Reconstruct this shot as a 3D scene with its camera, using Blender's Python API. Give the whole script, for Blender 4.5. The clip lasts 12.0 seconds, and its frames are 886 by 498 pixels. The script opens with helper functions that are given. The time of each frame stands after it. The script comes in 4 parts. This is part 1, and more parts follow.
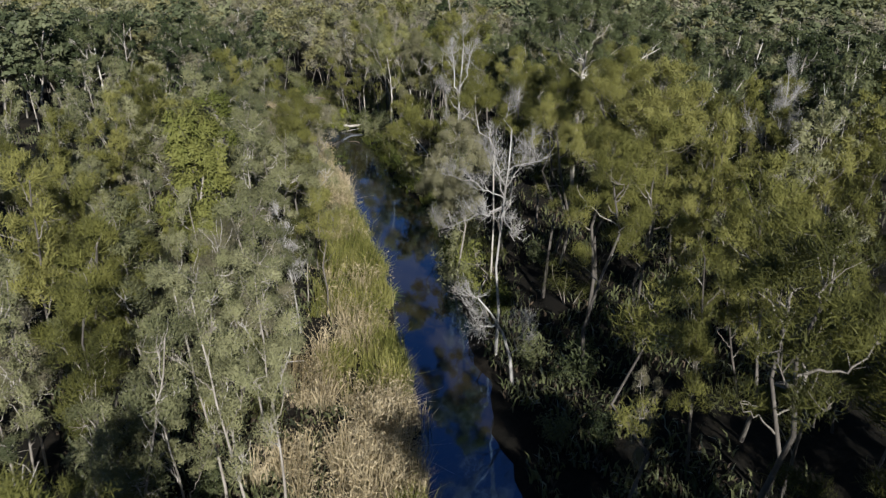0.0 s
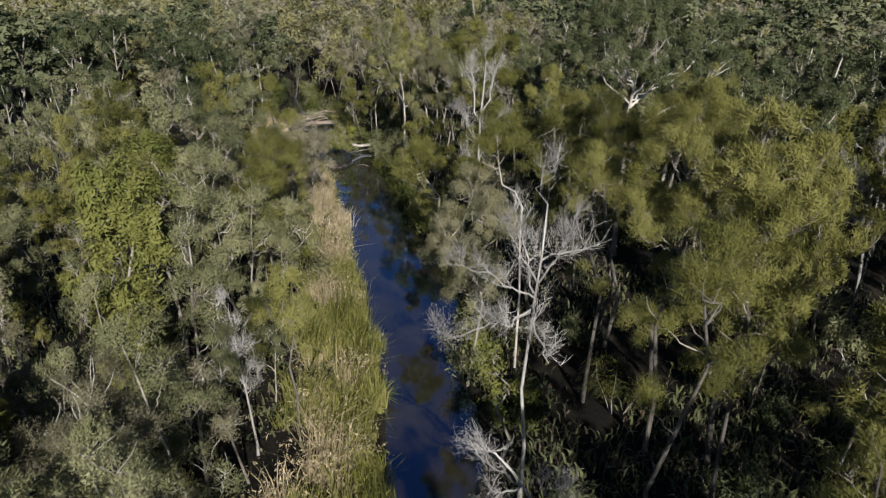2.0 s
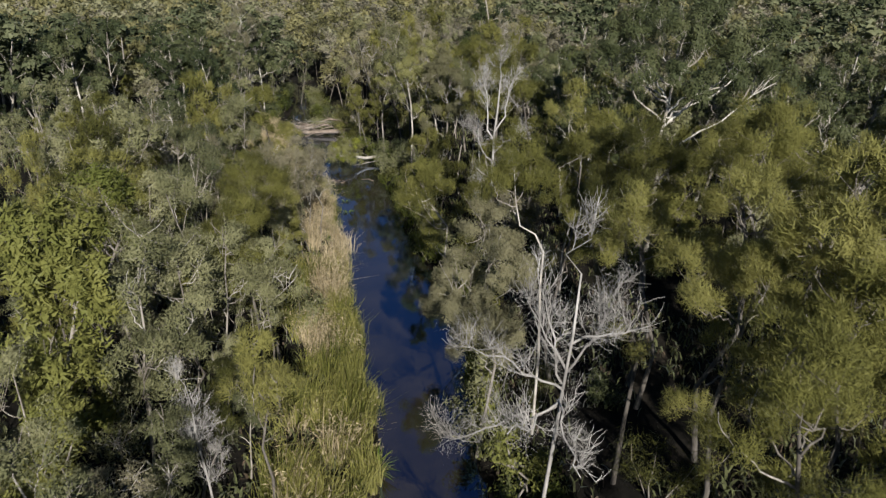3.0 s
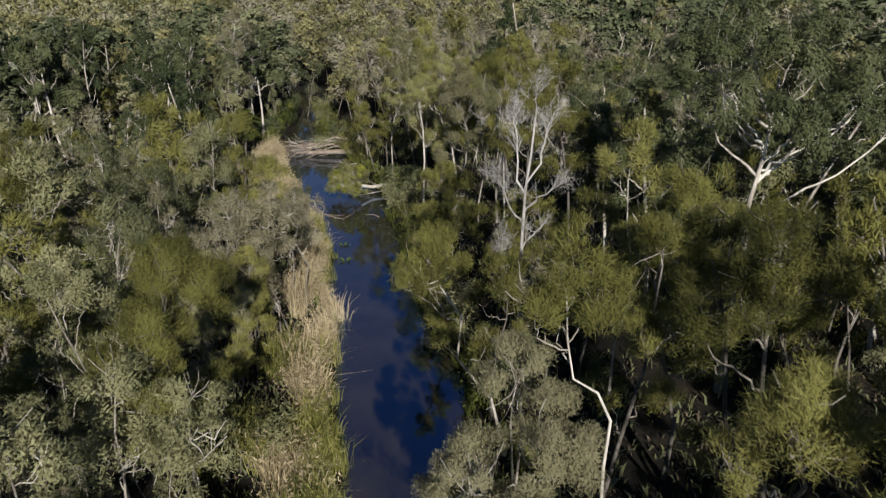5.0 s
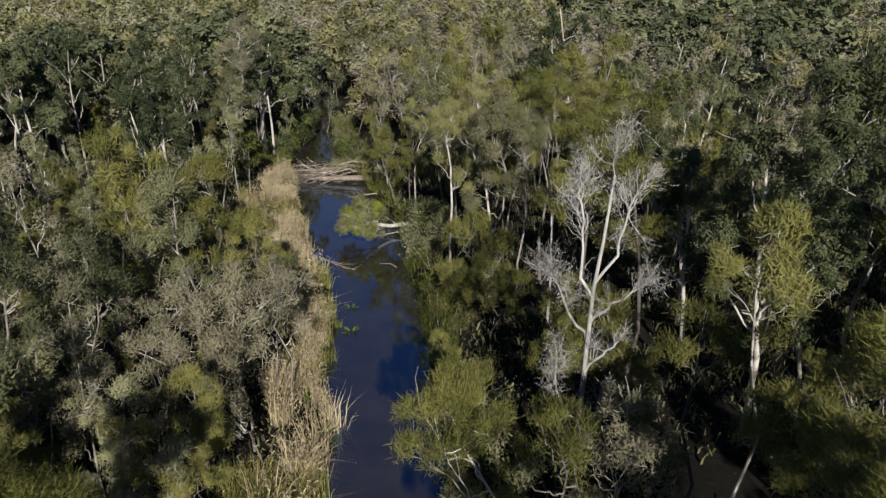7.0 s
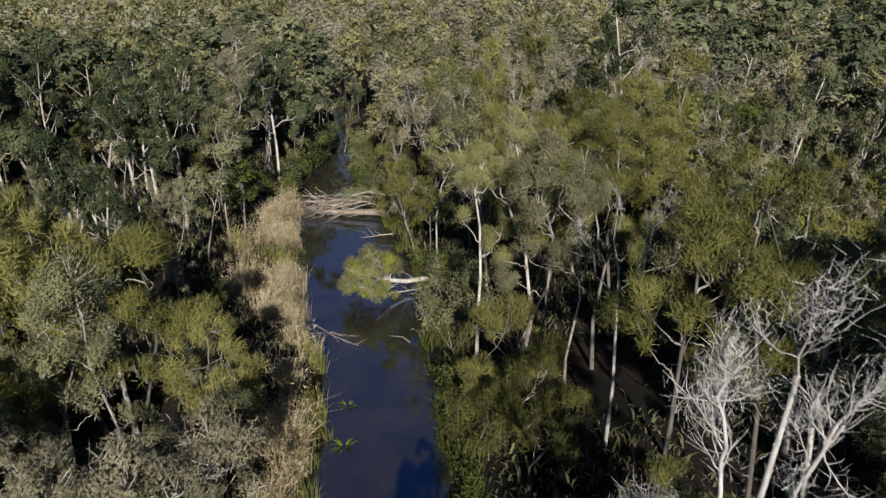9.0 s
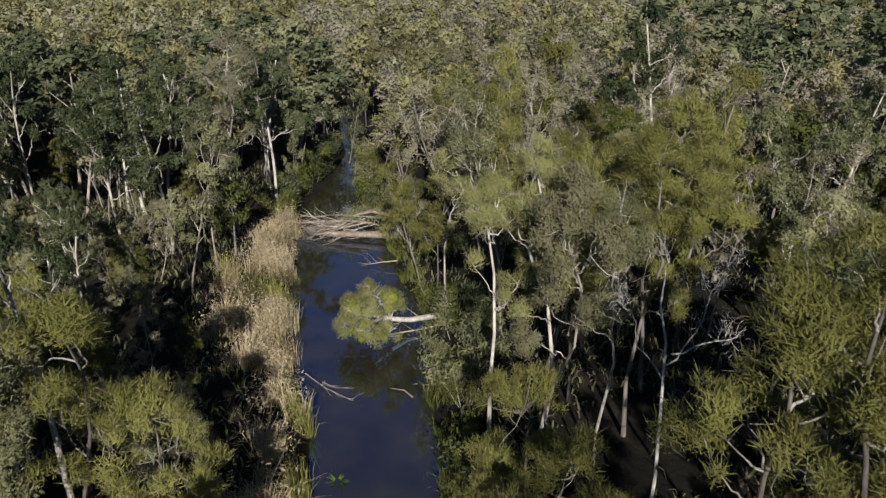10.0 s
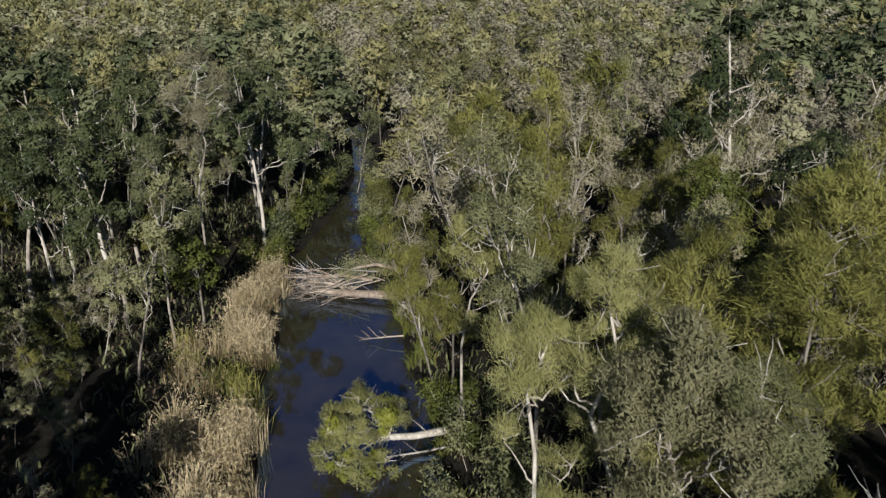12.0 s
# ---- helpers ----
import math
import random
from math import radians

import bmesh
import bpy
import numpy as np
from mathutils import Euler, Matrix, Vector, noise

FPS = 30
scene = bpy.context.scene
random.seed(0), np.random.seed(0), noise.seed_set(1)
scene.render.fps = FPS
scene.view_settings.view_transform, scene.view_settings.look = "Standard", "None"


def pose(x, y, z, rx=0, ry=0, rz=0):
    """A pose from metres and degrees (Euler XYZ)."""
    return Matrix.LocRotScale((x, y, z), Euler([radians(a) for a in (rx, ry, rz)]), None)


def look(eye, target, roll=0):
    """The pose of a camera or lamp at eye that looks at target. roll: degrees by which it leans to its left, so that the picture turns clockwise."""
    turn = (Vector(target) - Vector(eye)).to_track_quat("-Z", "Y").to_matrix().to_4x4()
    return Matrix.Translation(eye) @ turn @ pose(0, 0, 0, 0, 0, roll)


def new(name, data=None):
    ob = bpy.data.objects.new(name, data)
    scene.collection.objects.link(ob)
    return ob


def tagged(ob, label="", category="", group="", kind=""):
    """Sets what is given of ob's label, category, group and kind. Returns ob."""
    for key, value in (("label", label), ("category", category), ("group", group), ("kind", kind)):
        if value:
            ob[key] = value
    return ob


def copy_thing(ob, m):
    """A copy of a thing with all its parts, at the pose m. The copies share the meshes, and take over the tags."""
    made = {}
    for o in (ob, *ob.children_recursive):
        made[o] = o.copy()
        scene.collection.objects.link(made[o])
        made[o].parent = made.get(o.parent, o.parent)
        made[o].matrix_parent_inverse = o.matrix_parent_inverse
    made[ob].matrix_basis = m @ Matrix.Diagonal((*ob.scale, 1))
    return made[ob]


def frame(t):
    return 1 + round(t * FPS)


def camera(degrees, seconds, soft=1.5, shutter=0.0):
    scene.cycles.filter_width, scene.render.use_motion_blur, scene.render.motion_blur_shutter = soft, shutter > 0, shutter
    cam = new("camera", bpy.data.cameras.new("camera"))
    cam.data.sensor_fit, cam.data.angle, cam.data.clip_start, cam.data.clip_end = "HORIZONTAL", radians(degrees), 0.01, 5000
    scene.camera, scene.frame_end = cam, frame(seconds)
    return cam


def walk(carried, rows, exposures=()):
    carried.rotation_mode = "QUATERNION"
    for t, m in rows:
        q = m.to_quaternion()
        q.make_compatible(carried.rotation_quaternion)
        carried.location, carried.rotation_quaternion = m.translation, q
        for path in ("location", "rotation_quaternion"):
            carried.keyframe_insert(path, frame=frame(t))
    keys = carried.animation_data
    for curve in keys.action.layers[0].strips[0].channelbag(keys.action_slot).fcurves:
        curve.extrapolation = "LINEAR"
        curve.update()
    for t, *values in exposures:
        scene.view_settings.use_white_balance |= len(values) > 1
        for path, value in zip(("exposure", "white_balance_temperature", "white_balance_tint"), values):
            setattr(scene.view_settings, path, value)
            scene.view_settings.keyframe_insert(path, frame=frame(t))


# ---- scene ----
cam = camera(64.3, 12.0, soft=1.35, shutter=0.2)
METRES, EYE, TILT, LEAN, TURN = 65.0, 19.2, -21.7, 0.0, 0.0
ROWS = [
    (0.0, 0.0, 0.0, 0.0, -0.0, 0.0, 0.0),
    (0.5, 0.004, 0.0383, 0.0156, 0.19, 0.0, -0.08),
    (1.0, 0.0074, 0.0771, 0.0312, 0.88, 0.01, -0.38),
    (1.5, 0.0098, 0.1161, 0.0466, 1.52, 0.02, -0.64),
    (2.0, 0.0107, 0.1547, 0.0618, 2.08, 0.03, -0.89),
    (2.5, 0.011, 0.1932, 0.0771, 2.59, 0.05, -1.12),
    (3.0, 0.0107, 0.232, 0.0928, 3.05, 0.06, -1.36),
    (5.0, 0.0056, 0.3902, 0.1544, 4.76, 0.07, -2.1),
    (5.5, 0.0027, 0.4285, 0.1695, 5.25, 0.06, -2.32),
    (6.0, -0.0007, 0.4667, 0.1845, 5.87, 0.07, -2.56),
    (6.5, -0.0045, 0.5047, 0.1995, 6.59, 0.06, -2.86),
    (7.0, -0.0086, 0.5429, 0.2144, 7.33, 0.08, -3.19),
    (9.0, -0.0284, 0.6948, 0.2746, 9.83, -0.01, -4.33),
    (9.5, -0.0348, 0.7327, 0.2898, 10.31, -0.04, -4.55),
    (10.0, -0.0412, 0.7705, 0.3051, 10.81, -0.06, -4.75),
    (10.5, -0.0483, 0.8088, 0.3204, 11.3, -0.09, -4.94),
    (11.0, -0.0558, 0.8472, 0.3359, 11.84, -0.14, -5.18),
    (11.5, -0.0636, 0.8856, 0.3516, 12.33, -0.2, -5.42),
    (12.0, -0.0715, 0.9236, 0.367, 12.8, -0.25, -5.63),
]
walk(cam, [(t, pose(0, 0, EYE, TILT, LEAN, TURN) @ pose(METRES * x, METRES * y, METRES * z, 90 + pitch, roll, yaw)) for t, x, y, z, yaw, pitch, roll in ROWS], exposures=[(0.0, 0.90, 6250, 9), (1.5, 0.86, 6380, 10), (3.5, 0.78, 6500, 10), (6.0, 0.75, 6500, 10), (9.0, 0.84, 6500, 11), (12.0, 0.77, 6450, 9)])

# ---- sky and sun ----
SUN_UP = radians(27)
SUN_AWAY = Vector((0.27, -0.963, 0)).normalized()
sun_way = Vector((SUN_AWAY.x * math.cos(SUN_UP), SUN_AWAY.y * math.cos(SUN_UP), math.sin(SUN_UP)))
world = bpy.data.worlds.new("sky")
scene.world = world
world.use_nodes = True
sky = world.node_tree.nodes.new("ShaderNodeTexSky")
sky.sky_type, sky.sun_disc = "NISHITA", False
sky.sun_elevation, sky.sun_rotation = SUN_UP, math.atan2(SUN_AWAY.x, SUN_AWAY.y)
sky.air_density, sky.dust_density, sky.ozone_density = 1.0, 0.0, 6.0
world.node_tree.nodes["Background"].inputs["Strength"].default_value = 0.035
world.node_tree.links.new(sky.outputs[0], world.node_tree.nodes["Background"].inputs["Color"])
sun = new("sun", bpy.data.lights.new("sun", "SUN"))
sun.data.energy, sun.data.angle, sun.data.color = 5.0, radians(0.5), (1.0, 0.955, 0.88)
sun.matrix_world = look(sun_way * 100, (0, 0, 0))


# ---- materials ----
def material(name):
    m = bpy.data.materials.new(name)
    m.use_nodes = True
    t = m.node_tree
    t.nodes.clear()
    out = t.nodes.new("ShaderNodeOutputMaterial")

    def node(kind, **links):
        n = t.nodes.new("ShaderNode" + kind)
        for key, value in links.items():
            socket = n.inputs[key.replace("_", " ")]
            if isinstance(value, bpy.types.NodeSocket):
                t.links.new(value, socket)
            else:
                socket.default_value = value
        return n
    return m, t, out, node


def mapped(node, t, scale, detail=4.0, stretch=None, rough=0.6):
    """Noise over the object's own coordinates."""
    at = node("TexCoord").outputs["Object"]
    if stretch:
        mp = node("Mapping")
        t.links.new(at, mp.inputs["Vector"])
        mp.inputs["Scale"].default_value = stretch
        at = mp.outputs["Vector"]
    return node("TexNoise", Vector=at, Scale=scale, Detail=detail, Roughness=rough).outputs["Fac"]


def ramp(node, fac, *stops):
    r = node("ValToRGB", Fac=fac)
    band = r.color_ramp
    while len(band.elements) < len(stops):
        band.elements.new(0.5)
    for e, (at, c) in zip(band.elements, stops):
        e.position, e.color = at, (*c, 1)
    return r.outputs["Color"]


def maths(t, kind, a, b):
    n = t.nodes.new("ShaderNodeMath")
    n.operation = kind
    for socket, v in zip(n.inputs, (a, b)):
        if isinstance(v, bpy.types.NodeSocket):
            t.links.new(v, socket)
        else:
            socket.default_value = v
    return n.outputs[0]


def mixed(t, kind, fac, a, b):
    n = t.nodes.new("ShaderNodeMix")
    n.data_type, n.blend_type = "RGBA", kind
    for socket, v in ((n.inputs[0], fac), (n.inputs[6], a), (n.inputs[7], b)):
        if isinstance(v, bpy.types.NodeSocket):
            t.links.new(v, socket)
        else:
            socket.default_value = v if isinstance(v, float) else (*v, 1)
    return n.outputs[2]


def leaf_material(name, dark, mid, light, far=False, glow=0.32, gloss=0.12):
    """Leaves: a tone for each tree, one for each leaf, and a slow drift through the crown; light comes through them."""
    m, t, out, node = material(name)
    info = node("ObjectInfo").outputs["Random"]
    if far:
        a = node("Attribute")
        a.attribute_name = "tone"
        info = a.outputs["Fac"]
    leaf = node("NewGeometry").outputs["Random Per Island"]
    drift = mapped(node, t, 0.55, 3)
    fac = maths(t, "ADD", maths(t, "MULTIPLY", info, 0.6), maths(t, "MULTIPLY", leaf, 0.14))
    fac = maths(t, "ADD", fac, maths(t, "MULTIPLY", maths(t, "SUBTRACT", drift, 0.38), 0.95))
    colour = ramp(node, fac, (0.12, dark), (0.45, mid), (0.9, light))
    diffuse = node("BsdfDiffuse", Color=colour)
    shine = node("BsdfGlossy", Color=(0.7, 0.75, 0.8, 1), Roughness=0.45)
    trans = node("BsdfTranslucent", Color=mixed(t, "MULTIPLY", 1.0, colour, (1.1, 1.05, 0.6)))
    one = node("MixShader", Fac=glow)
    t.links.new(diffuse.outputs[0], one.inputs[1])
    t.links.new(trans.outputs[0], one.inputs[2])
    two = node("MixShader", Fac=maths(t, "MULTIPLY", node("Fresnel", IOR=1.4).outputs[0], gloss))
    t.links.new(one.outputs[0], two.inputs[1])
    t.links.new(shine.outputs[0], two.inputs[2])
    t.links.new(two.outputs[0], out.inputs["Surface"])
    return m


def bark_material(name, dark, mid, light, far=False):
    """Bark in long flakes, with darker scars."""
    m, t, out, node = material(name)
    flakes = mapped(node, t, 3.0, 6, (2.5, 2.5, 0.35), 0.7)
    blotch = mapped(node, t, 0.8, 3)
    info = node("ObjectInfo").outputs["Random"]
    fac = maths(t, "ADD", maths(t, "MULTIPLY", flakes, 0.9), maths(t, "MULTIPLY", maths(t, "SUBTRACT", blotch, 0.5), 0.7))
    fac = maths(t, "ADD", fac, maths(t, "MULTIPLY", maths(t, "SUBTRACT", info, 0.5), 0.25))
    colour = ramp(node, fac, (0.25, dark), (0.45, mid), (0.68, light))
    bump = node("Bump", Height=flakes, Strength=0.5, Distance=0.03)
    b = node("BsdfPrincipled", Base_Color=colour, Roughness=0.85, Normal=bump.outputs[0])
    t.links.new(b.outputs[0], out.inputs["Surface"])
    return m


PAPER_LEAF = leaf_material("paperbark_leaf", (0.060, 0.068, 0.035), (0.162, 0.164, 0.085), (0.262, 0.257, 0.146))
FALLEN_LEAF = leaf_material("fallen_crown_leaf", (0.135, 0.137, 0.052), (0.195, 0.195, 0.08), (0.265, 0.26, 0.125))
BUSH_LEAF = leaf_material("bushy_leaf", (0.123, 0.119, 0.067), (0.171, 0.162, 0.095), (0.228, 0.214, 0.133))
GREY_LEAF = leaf_material("grey_leaf", (0.082, 0.076, 0.048), (0.168, 0.155, 0.100), (0.250, 0.228, 0.158))
# far copy of the grey leaf, mixed paler and greyer for distance
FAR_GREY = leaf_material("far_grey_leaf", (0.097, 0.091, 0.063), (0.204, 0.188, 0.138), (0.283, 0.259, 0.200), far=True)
SHEOAK_LEAF = leaf_material("sheoak_branchlet", (0.043, 0.046, 0.015), (0.127, 0.126, 0.037), (0.210, 0.201, 0.068))
EUC_LEAF = leaf_material("eucalypt_leaf", (0.025, 0.034, 0.015), (0.062, 0.074, 0.034), (0.135, 0.141, 0.069), gloss=0.2)
LIGHT_LEAF = leaf_material("light_branchlet", (0.084, 0.092, 0.031), (0.159, 0.162, 0.058), (0.269, 0.263, 0.118))
SHOOT_LEAF = leaf_material("new_shoot_leaf", (0.10, 0.115, 0.020), (0.17, 0.18, 0.035), (0.25, 0.25, 0.07))
GREEN_LEAF = leaf_material("fresh_leaf", (0.040, 0.050, 0.014), (0.095, 0.108, 0.028), (0.185, 0.185, 0.058))
# far copies of the near leaf colours, likewise mixed paler and greyer
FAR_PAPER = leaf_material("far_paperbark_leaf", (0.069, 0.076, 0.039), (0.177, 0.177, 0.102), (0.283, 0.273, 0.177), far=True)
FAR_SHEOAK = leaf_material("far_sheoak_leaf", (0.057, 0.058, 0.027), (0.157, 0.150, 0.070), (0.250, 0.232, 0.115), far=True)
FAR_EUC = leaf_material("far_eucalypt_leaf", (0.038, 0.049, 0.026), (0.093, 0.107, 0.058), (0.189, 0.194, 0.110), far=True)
PALE_BARK = bark_material("pale_bark", (0.14, 0.12, 0.10), (0.28, 0.255, 0.22), (0.45, 0.425, 0.385))
GREY_BARK = bark_material("grey_bark", (0.075, 0.064, 0.054), (0.16, 0.142, 0.12), (0.29, 0.265, 0.235))
DARK_BARK = bark_material("dark_bark", (0.035, 0.030, 0.025), (0.075, 0.066, 0.056), (0.15, 0.135, 0.118))
DEAD_WOOD = bark_material("dead_wood", (0.14, 0.132, 0.122), (0.25, 0.238, 0.224), (0.40, 0.385, 0.365))
LOG_WOOD = bark_material("bleached_log", (0.085, 0.062, 0.048), (0.19, 0.15, 0.118), (0.33, 0.28, 0.23))
STRAW = leaf_material("dry_reed", (0.10, 0.078, 0.040), (0.30, 0.245, 0.150), (0.48, 0.405, 0.275), far=True, glow=0.25, gloss=0.15)
SEDGE = leaf_material("green_reed", (0.045, 0.056, 0.012), (0.158, 0.16, 0.044), (0.30, 0.28, 0.10), far=True, glow=0.35)
SPIKY = leaf_material("spiky_leaf", (0.05, 0.08, 0.012), (0.10, 0.15, 0.022), (0.17, 0.21, 0.05), glow=0.3)
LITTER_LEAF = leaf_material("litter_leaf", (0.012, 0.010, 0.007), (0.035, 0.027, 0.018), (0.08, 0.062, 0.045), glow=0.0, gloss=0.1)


def ground_material():
    m, t, out, node = material("swamp_soil")
    big, fine = mapped(node, t, 0.25, 4), mapped(node, t, 6.0, 8, None, 0.75)
    fac = maths(t, "ADD", maths(t, "MULTIPLY", big, 0.5), maths(t, "MULTIPLY", fine, 0.5))
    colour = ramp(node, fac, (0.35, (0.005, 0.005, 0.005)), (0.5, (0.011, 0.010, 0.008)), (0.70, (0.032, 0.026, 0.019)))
    bump = node("Bump", Height=fine, Strength=0.8, Distance=0.08)
    b = node("BsdfPrincipled", Base_Color=colour, Roughness=0.9, Normal=bump.outputs[0])
    b.inputs["Specular IOR Level"].default_value = 0.08
    t.links.new(b.outputs[0], out.inputs["Surface"])
    return m


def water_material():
    """Still brown creek water with a faint swell. Extra sky blue is put into the specular tint; a high IOR strengthens
    it.
    """
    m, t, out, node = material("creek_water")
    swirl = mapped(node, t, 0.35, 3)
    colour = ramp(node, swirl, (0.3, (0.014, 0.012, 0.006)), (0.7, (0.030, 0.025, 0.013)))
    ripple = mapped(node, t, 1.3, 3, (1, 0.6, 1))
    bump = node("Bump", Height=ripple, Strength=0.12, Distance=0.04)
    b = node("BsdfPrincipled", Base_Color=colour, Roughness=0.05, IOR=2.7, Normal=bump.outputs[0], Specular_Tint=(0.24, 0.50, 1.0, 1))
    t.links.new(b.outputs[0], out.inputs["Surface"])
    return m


# ---- mesh helpers ----
def tri_mesh(name, verts, tris, mat, smooth=False, tone=None):
    me = bpy.data.meshes.new(name)
    verts, tris = np.asarray(verts, np.float32).reshape(-1, 3), np.asarray(tris, np.int32).reshape(-1, 3)
    me.vertices.add(len(verts))
    me.vertices.foreach_set("co", verts.ravel())
    me.loops.add(tris.size)
    me.loops.foreach_set("vertex_index", tris.ravel())
    me.polygons.add(len(tris))
    me.polygons.foreach_set("loop_start", np.arange(0, tris.size, 3, dtype=np.int32))
    me.polygons.foreach_set("use_smooth", np.full(len(tris), smooth))
    me.materials.append(mat)
    if tone is not None:
        me.attributes.new("tone", "FLOAT", "POINT").data.foreach_set("value", np.asarray(tone, np.float32))
    me.update(calc_edges=True)
    return me


def part(name, geometry, mat, parent, label="", smooth=False):
    ob = new(name, tri_mesh(name, *geometry, mat, smooth))
    ob.parent = parent
    return tagged(ob, label)


def gather(pieces):
    """Joins (verts, tris) pieces into one."""
    verts, tris, n = [], [], 0
    for v, f in pieces:
        verts.append(v), tris.append(f + n)
        n += len(v)
    return (np.concatenate(verts), np.concatenate(tris)) if verts else (np.zeros((0, 3)), np.zeros((0, 3), int))


def tube(points, radii, sides=6):
    """A tapered limb round a line of points, closed to a point at its end."""
    p, r = np.asarray(points, float), np.asarray(radii, float)
    way = np.gradient(p, axis=0)
    way /= np.linalg.norm(way, axis=1)[:, None] + 1e-9
    side = np.cross(way, (0.31, 0.87, 0.38))
    side /= np.linalg.norm(side, axis=1)[:, None] + 1e-9
    up = np.cross(way, side)
    a = np.arange(sides) * 2 * math.pi / sides
    ring = p[:, None] + r[:, None, None] * (np.cos(a)[None, :, None] * side[:, None] + np.sin(a)[None, :, None] * up[:, None])
    n = len(p)
    i = np.arange(n - 1)[:, None] * sides
    j, k = np.arange(sides)[None], (np.arange(sides)[None] + 1) % sides
    tris = np.concatenate([np.stack([i + j, i + k, i + sides + k], -1).reshape(-1, 3), np.stack([i + j, i + sides + k, i + sides + j], -1).reshape(-1, 3)])
    cap = np.stack([np.full(sides, n * sides), (n - 1) * sides + k[0] * 0 + np.arange(sides), (n - 1) * sides + k[0]], -1)
    return np.concatenate([ring.reshape(-1, 3), p[-1:] + way[-1:] * r[-1]]), np.concatenate([tris, cap])


def wander(rng, start, way, length, steps, rise=0.0, wobble=0.15):
    """A line that strays as it goes, and bends up (or down) by rise."""
    pts, d = [np.asarray(start, float)], np.asarray(way, float) / np.linalg.norm(way)
    for _ in range(steps):
        d = d + rng.normal(0, wobble, 3) + np.array((0, 0, rise / steps))
        d /= np.linalg.norm(d)
        pts.append(pts[-1] + d * length / steps)
    return np.array(pts)


def along(line, f):
    x = f * (len(line) - 1)
    i = min(int(x), len(line) - 2)
    return line[i] + (line[i + 1] - line[i]) * (x - i), (line[i + 1] - line[i]) / (np.linalg.norm(line[i + 1] - line[i]) + 1e-9)


def crooked(rng, line, amount=0.07):
    """The same line with two more bends in each stretch."""
    line = np.asarray(line, float)
    pts = [line[0]]
    for a, b in zip(line[:-1], line[1:]):
        size = np.linalg.norm(b - a)
        for f in (1 / 3, 2 / 3):
            pts.append(a + (b - a) * f + rng.normal(0, amount * size, 3))
        pts.append(b)
    return np.array(pts)


def leaves(rng, centres, spread, each, length, width, droop, outward, middle):
    """Narrow three-cornered leaves in a tuft round each centre, facing out of the tuft; droop: how far they hang, outward: how far they point away from the middle."""
    c = np.repeat(centres, each, axis=0)
    off = rng.normal(0, 1, c.shape)
    c = c + off * spread
    away = c - middle
    away /= np.linalg.norm(away, axis=1)[:, None] + 1e-6
    face = off / (np.linalg.norm(off, axis=1)[:, None] + 1e-6) * 0.85 + away * 0.2 + rng.normal(0, 0.45, c.shape) + (0, 0, 0.15)
    face /= np.linalg.norm(face, axis=1)[:, None] + 1e-6
    d = rng.normal(0, 0.75, c.shape) + away * outward + np.array((0, 0, -droop))
    d -= face * np.sum(d * face, axis=1)[:, None]
    d /= np.linalg.norm(d, axis=1)[:, None] + 1e-6
    u = np.cross(d, face)
    size = rng.uniform(0.6, 1.4, (len(c), 1))
    v = np.stack([c - u * width * size / 2, c + u * width * size / 2, c + d * length * size], 1).reshape(-1, 3)
    return v, np.arange(len(v)).reshape(-1, 3)


# height, trunk radius, limbs, where they leave the trunk, their slope, length and bend, the lobes of the crown and how thickly leaves
# cover them, the leaf's length and breadth, how far it hangs and points outward, and the bare twigs that stand out of each lobe
KINDS = {
    "paperbark": dict(h=12, r=0.068, limbs=7, low=0.30, high=0.90, out=0.60, reach=2.3, rise=0.7, lobe=0.64, cover=0.90, leaf=(0.125, 0.037), droop=-0.2, outward=0.5, bark=GREY_BARK, wood=PALE_BARK, foliage=PAPER_LEAF, bare=7),
    "grey_paperbark": dict(h=12, r=0.068, limbs=7, low=0.30, high=0.90, out=0.60, reach=2.3, rise=0.7, lobe=0.62, cover=0.70, leaf=(0.125, 0.035), droop=-0.2, outward=0.5, bark=GREY_BARK, wood=PALE_BARK, foliage=GREY_LEAF, bare=10),
    "sheoak": dict(h=12, r=0.085, limbs=8, low=0.32, high=0.92, out=0.75, reach=2.0, rise=1.0, lobe=0.70, cover=1.05, leaf=(0.25, 0.024), droop=-0.6, outward=0.6, bark=DARK_BARK, wood=GREY_BARK, foliage=SHEOAK_LEAF, bare=3),
    "eucalypt": dict(h=15, r=0.15, limbs=7, low=0.42, high=0.88, out=0.90, reach=3.9, rise=0.6, lobe=1.0, cover=1.2, leaf=(0.17, 0.05), droop=0.7, outward=0.2, bark=PALE_BARK, wood=PALE_BARK, foliage=EUC_LEAF, bare=2),
    "green_tree": dict(h=9, r=0.09, limbs=7, low=0.26, high=0.88, out=0.9, reach=2.0, rise=0.5, lobe=0.80, cover=1.3, leaf=(0.18, 0.066), droop=0.1, outward=0.4, bark=GREY_BARK, wood=GREY_BARK, foliage=GREEN_LEAF, bare=0),
    "dead": dict(h=11, r=0.085, limbs=7, low=0.35, high=0.9, out=0.8, reach=2.4, rise=0.6, lobe=0, cover=0, leaf=(0, 0), droop=0, outward=0, bark=DEAD_WOOD, wood=DEAD_WOOD, foliage=None, bare=0),
}
KINDS["white_sheoak"] = dict(KINDS["sheoak"], bark=PALE_BARK, wood=PALE_BARK)
KINDS["bushy_paperbark"] = dict(KINDS["paperbark"], foliage=BUSH_LEAF, cover=1.25, bare=3)
KINDS["pale_sheoak"] = dict(KINDS["sheoak"], bark=PALE_BARK, wood=PALE_BARK, foliage=LIGHT_LEAF, cover=0.9, bare=5)
